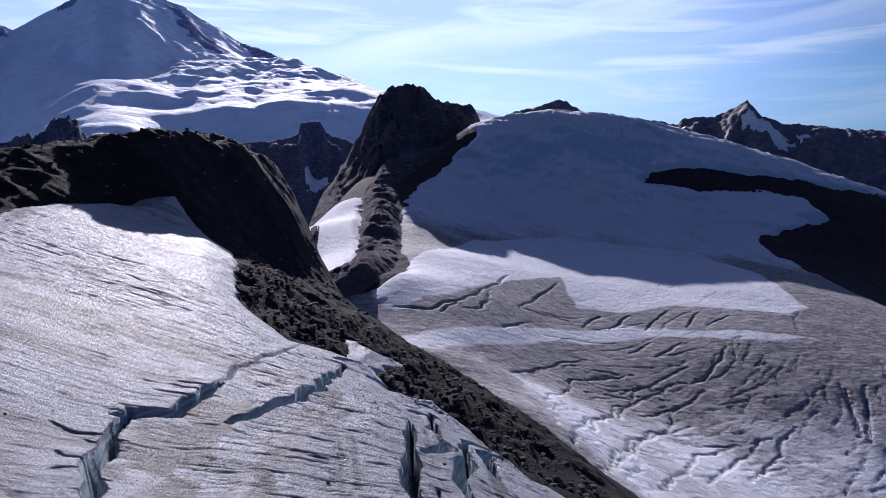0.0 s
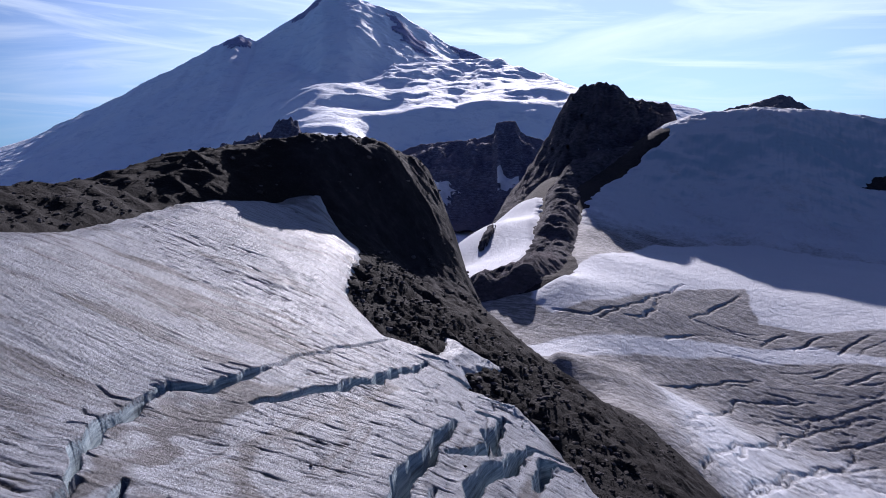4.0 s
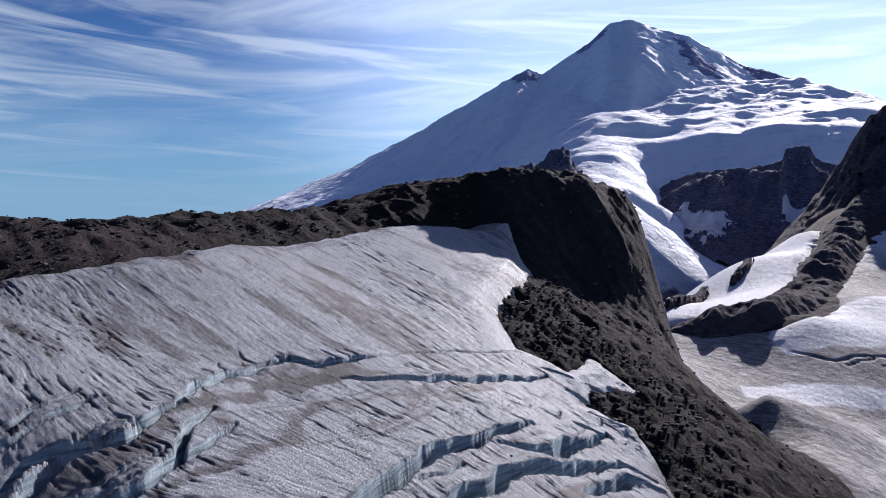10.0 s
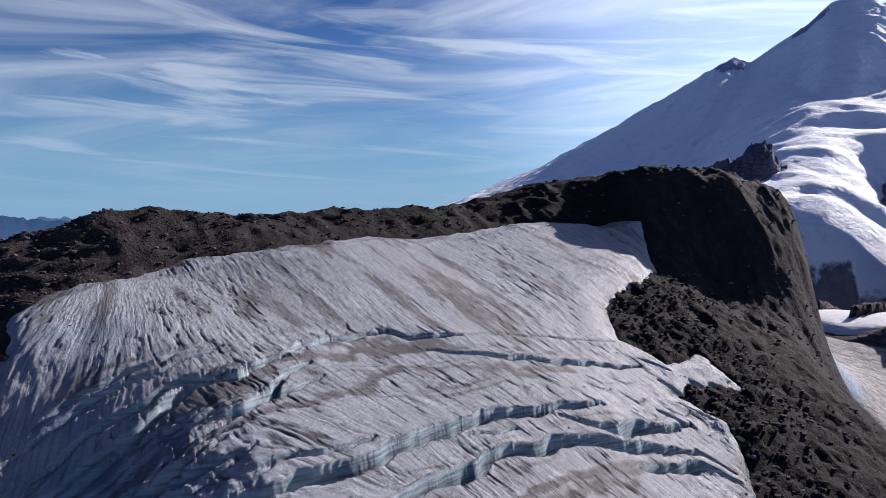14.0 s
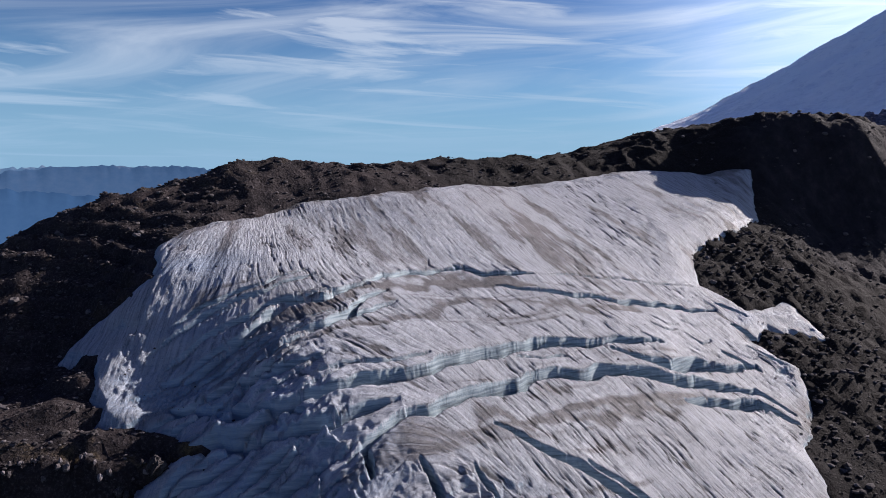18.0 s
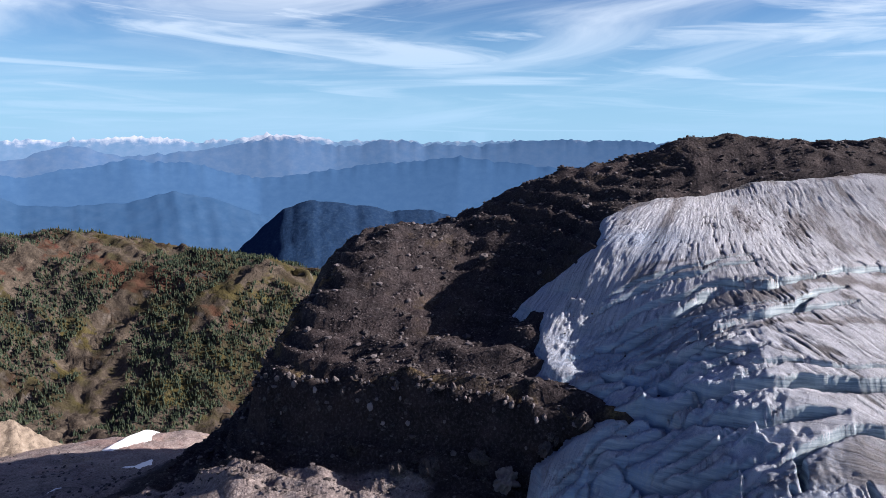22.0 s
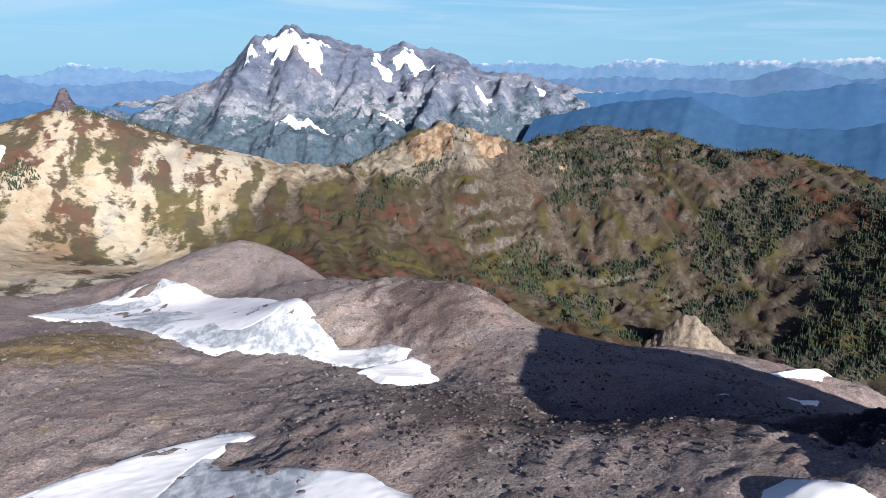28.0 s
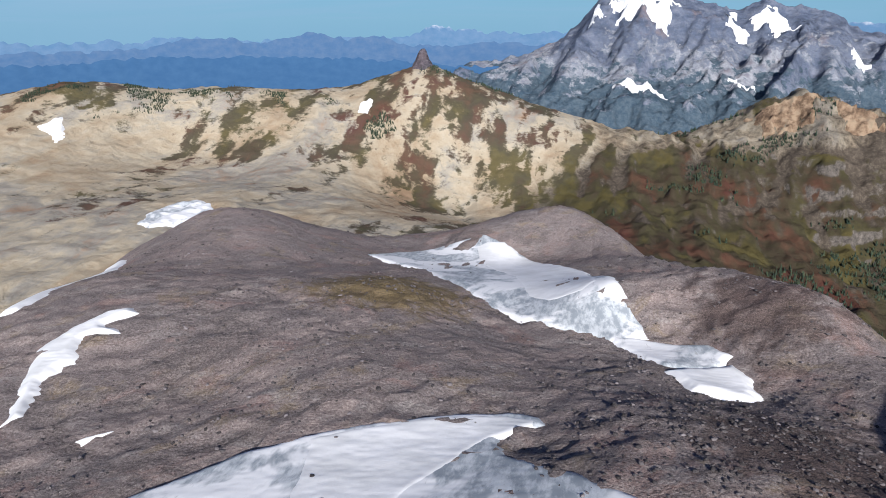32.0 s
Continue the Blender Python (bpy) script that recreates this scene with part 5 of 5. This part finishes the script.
for _ in range(220):
    u, v = rng.uniform(20, 380), rng.uniform(300, 720)
    turn, size = 0.95 + 0.5 * math.sin(u * 0.012 + v * 0.006) + rng.uniform(-0.25, 0.25), rng.uniform(8, 40)
    c, s = math.cos(turn) * size, math.sin(turn) * size
    lines.append(([(u - c, v - s), (u + rng.uniform(-5, 5), v + rng.uniform(-5, 5)), (u + c, v + s)], rng.uniform(0.0, 0.5), rng.uniform(0.6, 1.9)))
for line, width, depth in lines:
    lo, hi = np.min(line, 0) - 25, np.max(line, 0) + 25
    at = (X > lo[0]) & (X < hi[0]) & (Y > lo[1]) & (Y < hi[1])
    if at.any():
        far, share, _ = along(line, X[at] + 0.6 * wob[at], Y[at] - wob[at] * 0.3)
        half = 0.5 * width * np.sin(np.pi * np.clip(share, 0.02, 0.98)) ** 0.5
        cut[at] = np.maximum(cut[at], depth * smooth(half + 0.7, half * 0.3, far))
clean = np.maximum(smooth(-3, 7, inside(WHITE_LOBES[0], X, Y) + 0.6 * wob), smooth(-4, 8, inside(WHITE_LOBES[1], X, Y) + 0.5 * wob))
clean = np.maximum(clean, steep * 0.9)
# the steep term darkens the ice slope a little, painting in its shade
dirt = 0.85 - 0.85 * clean + 0.15 * steep - 0.5 * smooth(600, 400, Y - 0.2 * X) * smooth(10, 70, X + 0.35 * (Y - 300)) + 0.2 * fbm(X + Y, (Y - X) * 0.2, 30, 4, 72)
tagged(sheet_with("valley_glacier", X, Y, Z - cut, VALLEY, D > -20, dirt=dirt), "broad grey and white valley glacier with curved crevasses", "glacier", kind="structure")


# ---- the dark rock spur below the dome ----
X, Y = np.meshgrid(np.arange(-340, -60, 2.6), np.arange(440, 1340, 2.6))
SPUR_OUTLINE = [(-168, 572), (-150, 584), (-134, 599), (-117, 628), (-115, 688), (-113, 740), (-134, 860), (-160, 1000), (-186, 1133), (-120, 1270), (-150, 1335), (-250, 1335), (-250, 1145), (-231, 1041),
                (-205, 870), (-188, 765), (-180, 690), (-190, 640), (-215, 605), (-208, 575)]
deep = inside(SPUR_OUTLINE, X, Y) + 7 * fbm(X, Y, 30, 4, 78)
Z = land(X, Y) - 6 + 13 * smooth(-8, 25, deep) + 17 * (fbm(X + 0.35 * Y, Y * 0.6, 60, 6, 77, 0.55, True) - 0.1) * smooth(0, 30, deep) + 2 * fbm(X, Y, 11, 4, 79, 0.6, True) * smooth(-8, 6, deep)
tagged(grid_mesh("rock_spur", X, Y, Z, CLIFF, deep > -8), "dark jagged rock spur running down between two glaciers", "rock ridge")


# ---- snow patches ----
def snow_patch(outline, label, thick=2.5, step=1.0, material=SNOW, height=None, ragged=1.5):
    o = np.array(outline, float)
    lo, hi = o.min(0) - 6, o.max(0) + 6
    x, y = np.meshgrid(np.arange(lo[0], hi[0], step), np.arange(lo[1], hi[1], step))
    d = inside(outline, x, y) + ragged * fbm(x, y, 9, 4, 90)
    base = (height or (lambda a, b: land(a, b) + 0.08 * roughness(a, b)))(x, y)
    z = base - 2.2 + (2.2 + thick) * smooth(-2.5, 3 + 2.5 * thick, d) + 0.14 * fbm(x, y, 7, 4, 92) + 0.1 * fbm(x * 0.3, y, 1.5, 2, 94)
    return tagged(grid_mesh("snow_patch", x, y, z, material, d > -2.5), label, "snow patch", "snow patches on the moraine")


def stained_snow():
    n = Nodes("stained_summer_snow")
    streak, wide = n.noise(0.25, 7, 0.68, n.place((1.0, 0.35, 1.0), 0.4)), n.noise(0.025, 5, 0.6, None, 0.4)
    colour = n.mix(n.step(wide, 0.46, 0.54), n.mix(n.step(streak, 0.4, 0.62), (0.25, 0.28, 0.31), (0.5, 0.53, 0.56)), (0.7, 0.71, 0.73))
    colour = n.mix(n.step(streak, 0.6, 0.75, 0, 0.6), colour, (0.2, 0.19, 0.185))
    return n.done(colour, 0.55, n.relief(streak, 0.35, 0.3), 0.3)


STAINED = stained_snow()
snow_patch([(330, -120), (292, -165), (265, -189), (247, -199), (231, -207), (197, -223), (177, -229), (162, -225), (159, -213), (175, -204), (172, -192), (157, -181), (131, -158), (120, -130), (180, -90), (280, -90)],
           "wide snowfield with grey ice at its lower edge", 1.4, 0.9, STAINED)
snow_patch([(238, -150), (246, -197), (230, -206), (197, -222), (178, -227), (162, -222), (161, -213), (176, -200), (184, -184), (194, -166), (205, -140)], "smooth white snow on the grey ice field", 1.55, 0.9)
snow_patch([(333, -560), (313, -600), (266, -637), (235, -650), (191, -600), (140, -500), (125, -400), (110, -350), (131, -342), (169, -365), (204, -392), (271, -507)],
           "long snow and ice field in the hollow between two moraine humps", 1.2, 1.5, STAINED)
snow_patch([(244, -619), (232, -633), (211, -628), (165, -558), (138, -494), (134, -405), (145, -390), (170, -392), (185, -413), (199, -490), (236, -578)], "bright snow bank along the ice field", 1.4, 1.5)
snow_patch([(116, -302), (104, -315), (77, -322), (72, -312), (69, -289), (78, -275), (89, -276), (105, -277)], "white snow patch at the foot of a dark mound", 2.6, 0.8)
snow_patch([(138, -354), (118, -354), (84, -342), (74, -326), (86, -308), (112, -308), (132, -336)], "dirty grey snow above a white patch", 1.6, 0.8, STAINED)
snow_patch([(380, -200), (385, -217), (399, -241), (417, -276), (415, -300), (406, -320), (392, -326), (381, -317), (390, -302), (371, -292), (392, -286), (384, -265), (386, -248), (372, -220)],
           "curved white snow strip on brown moraine", 2.2, 0.8)
snow_patch([(347, -194), (338, -208), (323, -214), (318, -206), (335, -196)], "small snow strip beside reddish rock", 1.8, 0.7)
snow_patch([(470, -330), (490, -390), (505, -470), (530, -520), (560, -560), (580, -540), (545, -470), (520, -400), (495, -330)], "narrow snow strip below the pale slope", 2.6, 1.5)
snow_patch([(60, -84), (53, -91), (46, -92), (40, -86), (36, -79), (36, -70), (40, -64), (49, -66), (57, -74)], "small snow bank under the rock bench", 3.0, 0.6)
snow_patch([(-18, -202), (-44, -212), (-46, -204), (-26, -194)], "snow remnant in the shaded hollow", 3.4, 0.6)
snow_patch([(-100, -248), (-140, -258), (-140, -246), (-100, -234)], "snow remnant in the shaded hollow", 3.4, 0.6)
snow_patch([(-125, -284), (-160, -296), (-200, -314), (-235, -322), (-225, -304), (-165, -276), (-130, -274)], "sunlit snow strip at the hollow's rim", 3.4, 0.8)
snow_patch([(-180, 606), (-168, 632), (-158, 690), (-166, 765), (-184, 845), (-198, 900), (-216, 1000), (-240, 1100), (-320, 1130), (-350, 950), (-430, 800), (-430, 640), (-300, 590), (-215, 585)], "bright snow ramp beside a dark rock spur", 5.0, 4.0, VALLEY, None, 5)
snow_patch([(-300, 720), (-330, 850), (-360, 1040), (-430, 1100), (-480, 900), (-400, 700)], "grey snow slope below the butte", 6.0, 5.0, STAINED, None, 14)


# ---- loose rock ----
def rock_mesh(seed, fine=1):
    """An angular block of about one metre."""
    bm = bmesh.new()
    bmesh.ops.create_icosphere(bm, subdivisions=fine, radius=0.5)
    r = random.Random(seed)
    for v in bm.verts:
        v.co *= 1 + r.uniform(-0.28, 0.28)
        v.co.z *= 0.75
    places = np.array([v.co for v in bm.verts])
    faces = np.array([[v.index for v in f.verts] for f in bm.faces])
    bm.free()
    return places, faces


def boulder_rock(name, tone):
    n = Nodes(name)
    g = n.t.nodes.new("ShaderNodeNewGeometry")
    o = n.t.nodes.new("ShaderNodeObjectInfo")
    fine = n.noise(3.0, 5, 0.7)
    pick = n.math("FRACT", n.math("ADD", g.outputs["Random Per Island"], o.outputs["Random"]))
    colour = n.ramp(pick, *[(at, (v * tone, v * 0.9 * tone, v * 0.94 * tone)) for at, v in ((0.0, 0.016), (0.5, 0.042), (0.82, 0.08), (1.0, 0.13))])
    colour = n.mix(n.step(fine, 0.4, 0.7, 0, 0.4), colour, (0.12 * tone, 0.107 * tone, 0.11 * tone))
    return n.done(colour, 0.95, n.relief(fine, 0.7, 0.2), 0.1)


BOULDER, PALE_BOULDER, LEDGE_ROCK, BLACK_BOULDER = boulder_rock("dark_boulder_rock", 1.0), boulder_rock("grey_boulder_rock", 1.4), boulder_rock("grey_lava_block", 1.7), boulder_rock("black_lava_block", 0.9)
BLOCKS = [rock_mesh(k, 1) for k in range(8)]


def scatter(name, count, box, sizes, seed, rule, label, height, material=BOULDER, power=2.5):
    """Loose blocks over a stretch of land, joined into one object."""
    g = np.random.default_rng(seed)
    x, y = g.uniform(box[0], box[1], count), g.uniform(box[2], box[3], count)
    ok = rule(x, y, g.uniform(0, 1, count))
    x, y = x[ok], y[ok]
    z = height(x, y)
    size = sizes[0] + (sizes[1] - sizes[0]) * g.uniform(0, 1, len(x)) ** (power * 2)
    turn = g.uniform(0, 6.283, len(x))
    places, faces, start = [], [], 0
    for k, (p, f) in enumerate(BLOCKS):
        pick = np.arange(len(x)) % len(BLOCKS) == k
        c, s = np.cos(turn[pick])[:, None], np.sin(turn[pick])[:, None]
        q = p[None] * size[pick][:, None, None] * np.array([1.2, 0.9, 0.85])
        w = np.stack([q[..., 0] * c - q[..., 1] * s + x[pick][:, None], q[..., 0] * s + q[..., 1] * c + y[pick][:, None], q[..., 2] + (z[pick] + 0.12 * size[pick])[:, None]], -1)
        places.append(w.reshape(-1, 3))
        faces.append((f[None] + (start + np.arange(pick.sum()) * len(p))[:, None, None]).reshape(-1, f.shape[1]))
        start += pick.sum() * len(p)
    return tagged(raw_mesh(name, np.concatenate(places), np.concatenate(faces), material), label, "rocks", kind="stuff")


def bare(x, y, luck):
    rocky = 0.25 + 0.75 * smooth(-0.1, 0.45, fbm(x, y, 30, 3, 101))
    return (inside(GLACIER, x, y) < -0.5) & (luck < rocky)


scatter("rim_rocks", 30000, (-205, 30, -125, 190), (0.28, 2.0), 1, bare, "dark loose blocks along the rim and bench", ground_height)
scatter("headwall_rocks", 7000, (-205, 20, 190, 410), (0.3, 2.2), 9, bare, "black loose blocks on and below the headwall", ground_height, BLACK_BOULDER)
scatter("bench_rocks", 13000, (-108, 28, -112, 24), (0.2, 0.9), 21, lambda x, y, luck: inside(GLACIER, x, y) < -0.5, "small angular stones over the rock bench", ground_height, BOULDER, 1.6)
scatter("moraine_rocks", 26000, (-120, 360, -400, -90), (0.25, 2.0), 2, bare, "grey and brown loose stones over the moraine", ground_height, PALE_BOULDER, 3)
scatter("cinder_rocks", 10000, (0, 170, -290, -110), (0.3, 1.8), 14, lambda x, y, luck: luck < 0.15 + 1.2 * cinders(x, y), "dark red cinder blocks on the moraine", ground_height, BOULDER, 2.5)
scatter("far_moraine_rocks", 6000, (-60, 520, -720, -380), (0.6, 2.4), 3, bare, "loose stones on the far moraine humps", ground_height, PALE_BOULDER, 3)
scatter("ice_rocks", 900, (-70, 60, 0, 225), (0.2, 0.9), 4, lambda x, y, luck: (inside(GLACIER, x, y) > 1) & (luck < 0.15 + 0.85 * smooth(25, 0, np.abs(inside(GLACIER, x, y)))), "small stones on the ice", lambda x, y: ice_height(x, y)[0])


def near_bands(x, y, luck):
    return (inside(GLACIER, x, y) < -0.2) & (inside(GLACIER, x, y) > -26) & (x > -110) & (luck < 0.9)


scatter("rubble_slope_rocks", 6000, (-110, 30, 190, 300), (0.4, 2.4), 6, near_bands, "angular rubble between the glacier and the headwall", ground_height, BLACK_BOULDER)

# large blocks that stand out, each a thing of its own
g = random.Random(5)
count = 0
while count < 160:
    if count < 70:
        x, y = g.uniform(-110, 20), g.uniform(-100, 40)
    elif count < 130:
        x, y = g.uniform(40, 320), g.uniform(-330, -150)
    else:
        x, y = g.uniform(-190, -60), g.uniform(150, 330)
    if inside(GLACIER, np.array([x]), np.array([y]))[0] > -3:
        continue
    size = 1.2 + 1.6 * g.random() ** 2
    p, f = rock_mesh(200 + count % 12, 2 if count < 12 else 1)
    if count < 12:
        ob = raw_mesh("boulder", p, f, BOULDER)
        tagged(ob, "large angular dark volcanic boulder on rubble", "boulder", "scattered boulders")
        first = [ob] if count == 0 else first + [ob]
    else:
        ob = copy_thing(first[count % 12], Matrix())
    z = float(ground_height(np.array([x]), np.array([y]))[0])
    ob.matrix_basis = Matrix.Translation((x, y, z + 0.1 * size)) @ Matrix.Rotation(g.uniform(0, 6.28), 4, "Z") @ Matrix.Diagonal((size * 1.1, size * 0.9, size * g.uniform(0.7, 1.1), 1))
    count += 1


# ---- firs on the ridge ----
def fir_green():
    n = Nodes("fir_needles")
    g = n.t.nodes.new("ShaderNodeNewGeometry")
    colour = n.ramp(g.outputs["Random Per Island"], (0.0, (0.016, 0.026, 0.02)), (0.6, (0.027, 0.04, 0.027)), (1.0, (0.05, 0.06, 0.034)))
    return n.done(colour, 0.9, n.relief(n.noise(0.8, 4), 0.8, 0.6), 0.1)


def fir_shape(seed):
    """A narrow fir of unit height: tiers of ragged skirts round a stem."""
    r = random.Random(seed)
    places, faces = [], []
    for k in range(3):
        low, high, wide = 0.05 + 0.28 * k, 0.46 + 0.27 * k, 0.21 * (1 - 0.29 * k)
        start = len(places)
        for i in range(6):
            a = i * 1.047 + r.uniform(-0.3, 0.3)
            w = wide * r.uniform(0.65, 1.25)
            places.append((w * math.cos(a), w * math.sin(a), low + r.uniform(-0.04, 0.04)))
        places.append((r.uniform(-0.01, 0.01), r.uniform(-0.01, 0.01), high))
        faces += [(start + i, start + (i + 1) % 6, start + 6) for i in range(6)]
    return np.array(places), np.array(faces)


def wood(name, count, box, seed, rule, label, height, tall=(4.0, 10.0)):
    g = np.random.default_rng(seed)
    x, y = g.uniform(box[0], box[1], count), g.uniform(box[2], box[3], count)
    ok = rule(x, y, g.uniform(0, 1, count))
    x, y = x[ok], y[ok]
    z, size = height(x, y), g.uniform(*tall, len(x))
    places, faces, start = [], [], 0
    for k in range(5):
        p, f = fir_shape(k)
        pick = np.arange(len(x)) % 5 == k
        q = p[None] * size[pick][:, None, None] * np.array([1.15, 1.15, 1.0])
        q = q + np.stack([x[pick], y[pick], z[pick] - 0.5], -1)[:, None]
        places.append(q.reshape(-1, 3))
        faces.append((f[None] + (start + np.arange(pick.sum()) * len(p))[:, None, None]).reshape(-1, 3))
        start += pick.sum() * len(p)
    return tagged(raw_mesh(name, np.concatenate(places), np.concatenate(faces), FIR), label, "firs", kind="stuff")


FIR = fir_green()


def clumps(x, y, luck):
    much = smooth(-120, -720, x) * 0.56 + smooth(300, -250, x) * 0.23
    high = smooth(-175, -235, RIDGE(x, y))
    stand = smooth(0.02, 0.1, fbm(x * 0.5 + y * 0.15, y, 75, 5, 140, 0.6) - 0.34 + 0.6 * much)
    return (luck < stand * np.clip(0.4 + much, 0, 1) * (0.25 + 0.75 * high)) & (RIDGE(x, y) > -470) & (x < 230 + 60 * fbm(x, y, 60, 3, 141))


wood("fir_stands", 85000, (-1150, 420, -1560, -560), 7, clumps, "dark stands of subalpine firs on the autumn slope", ridge_height, (3.5, 9.5))
wood("shrub_clump", 900, (470, 535, -1300, -1215), 15, lambda x, y, luck: (np.hypot((x - 502) / 26, (y + 1258) / 36) < 1 + 0.5 * fbm(x, y, 14, 3, 147)) & (luck < 0.8), "dark clump of firs beside the snow patch", ridge_height, (3, 6.5))
wood("crest_shrubs", 26000, (560, 1150, -1330, -1080), 16, lambda x, y, luck: (luck < smooth(0.2, 0.42, fbm(x, y, 45, 4, 148))) & (RIDGE(x, y) > -150), "dark low firs along the pale crest", ridge_height, (2.5, 5))
wood("knob_firs", 260, (-372, -315, -1425, -1380), 18, lambda x, y, luck: luck < smooth(-0.1, 0.3, fbm(x, y, 22, 3, 149)), "few dark firs on the rocky knob", ridge_height, (4, 8))
wood("fir_crest", 900, (250, 460, -1500, -1380), 8, lambda x, y, luck: luck < smooth(0.1, 0.4, fbm(x, y, 40, 3, 145)), "low firs beside the rocky pinnacle", ridge_height, (3, 7))


def rock_lens(x, y, size, wide, turn):
    """A low dark rib of rock showing through the snow ramp."""
    u, v = np.meshgrid(np.linspace(-1, 1, 40), np.linspace(-1, 1, 18))
    edge = 1 - np.hypot(u, v) + 0.5 * fbm(u * 3 + x, v * 3, 0.7, 4, 160, 0.6)
    gx, gy = x + size * u * math.cos(turn) - wide * v * math.sin(turn), y + size * u * math.sin(turn) + wide * v * math.cos(turn)
    gz = land(gx, gy) + 3 + 10 * smooth(-0.05, 0.4, edge) + 2 * fbm(gx, gy, 8, 3, 161, 0.6, True)
    return tagged(grid_mesh("rock_rib", gx, gy, gz, CLIFF, edge > -0.05), "low dark rib of rock in the snow ramp", "rock rib", "ribs in the snow ramp")


for lens in ((-262, 742, 62, 11, 1.75), (-292, 690, 55, 8, 1.9), (-236, 660, 40, 6, 1.7), (-318, 800, 50, 8, 1.8), (-252, 850, 45, 6, 1.7)):
    rock_lens(*lens)


# ---- snow left on the ridge ----
snow_patch([(615, -656), (632, -712), (620, -749), (602, -776), (559, -733), (547, -682), (578, -660), (590, -640)], "grey and white snow patch on the cream slope", 3.0, 2.5, STAINED, ridge_height, 4)
snow_patch([(554, -1282), (558, -1317), (543, -1344), (530, -1334), (529, -1280)], "small white snow patch beside the pinnacle", 3.0, 2.0, SNOW, ridge_height, 3)
snow_patch([(1014, -1011), (1012, -1049), (1003, -1068), (962, -1017), (953, -974), (985, -1000)], "white snow patch on the pale crest", 3.0, 2.5, SNOW, ridge_height, 4)


# ---- the ledge of upright blocks along the bench ----
g = random.Random(17)
edge = np.array([q[:2] for q in BENCH_EDGE[3:]] + [(9, 12)], float)
legs = np.r_[0, np.cumsum(np.hypot(*np.diff(edge, axis=0).T))]
blocks = []
for k in range(130):
    at = legs[-1] * (k + g.uniform(0, 1)) / 130
    x, y = np.interp(at, legs, edge[:, 0]) + g.uniform(-1.8, 1.6), np.interp(at, legs, edge[:, 1]) + g.uniform(-0.6, 0.6)
    size = 0.8 + 1.3 * g.random() ** 2
    if k < 8:
        p, f = rock_mesh(300 + k, 2)
        ob = tagged(raw_mesh("ledge_block", p, f, LEDGE_ROCK), "upright grey lava block along the bench's edge", "rock", "blocks along the ledge")
        blocks.append(ob)
    else:
        ob = copy_thing(blocks[k % 8], Matrix())
    z = float(ground_height(np.array([x]), np.array([y]))[0])
    ob.matrix_basis = Matrix.Translation((x, y, z + 0.3 * size)) @ Matrix.Rotation(g.uniform(0, 6.28), 4, "Z") @ Matrix.Rotation(g.uniform(-0.25, 0.25), 4, "X") @ Matrix.Diagonal((size * 0.8, size * 0.75, size * g.uniform(1.0, 1.9), 1))

# crags that stand out of the shaded step below the ledge
for k, (x, y, size) in enumerate([(12, -26, 6.0), (10, -14, 5.0), (13, -6, 6.5), (9, 2, 4.5), (15, -34, 4.0), (11, -48, 4.5), (14, 5, 4.0), (8, 11, 4.5)]):
    bm = bmesh.new()
    bmesh.ops.create_icosphere(bm, subdivisions=4, radius=0.5)
    for v in bm.verts:
        p = np.array([[v.co.x * 7 + 31 * k, v.co.y * 7 + v.co.z * 5]])
        v.co *= 0.75 + 0.75 * float(fbm(p[:, 0], p[:, 1], 2.4, 4, 170 + k, 0.62, True)[0])
    me = bpy.data.meshes.new("lava_crag")
    bm.to_mesh(me)
    bm.free()
    me.materials.append(BOULDER)
    ob = tagged(new("lava_crag", me), "rough lava crag below the bench's ledge", "rock", "crags below the ledge")
    z = float(ground_height(np.array([x], float), np.array([y], float))[0])
    ob.matrix_basis = Matrix.Translation((x, y, z + 0.12 * size)) @ Matrix.Rotation(k * 1.3, 4, "Z") @ Matrix.Diagonal((size, size * 0.75, size * 0.8, 1))
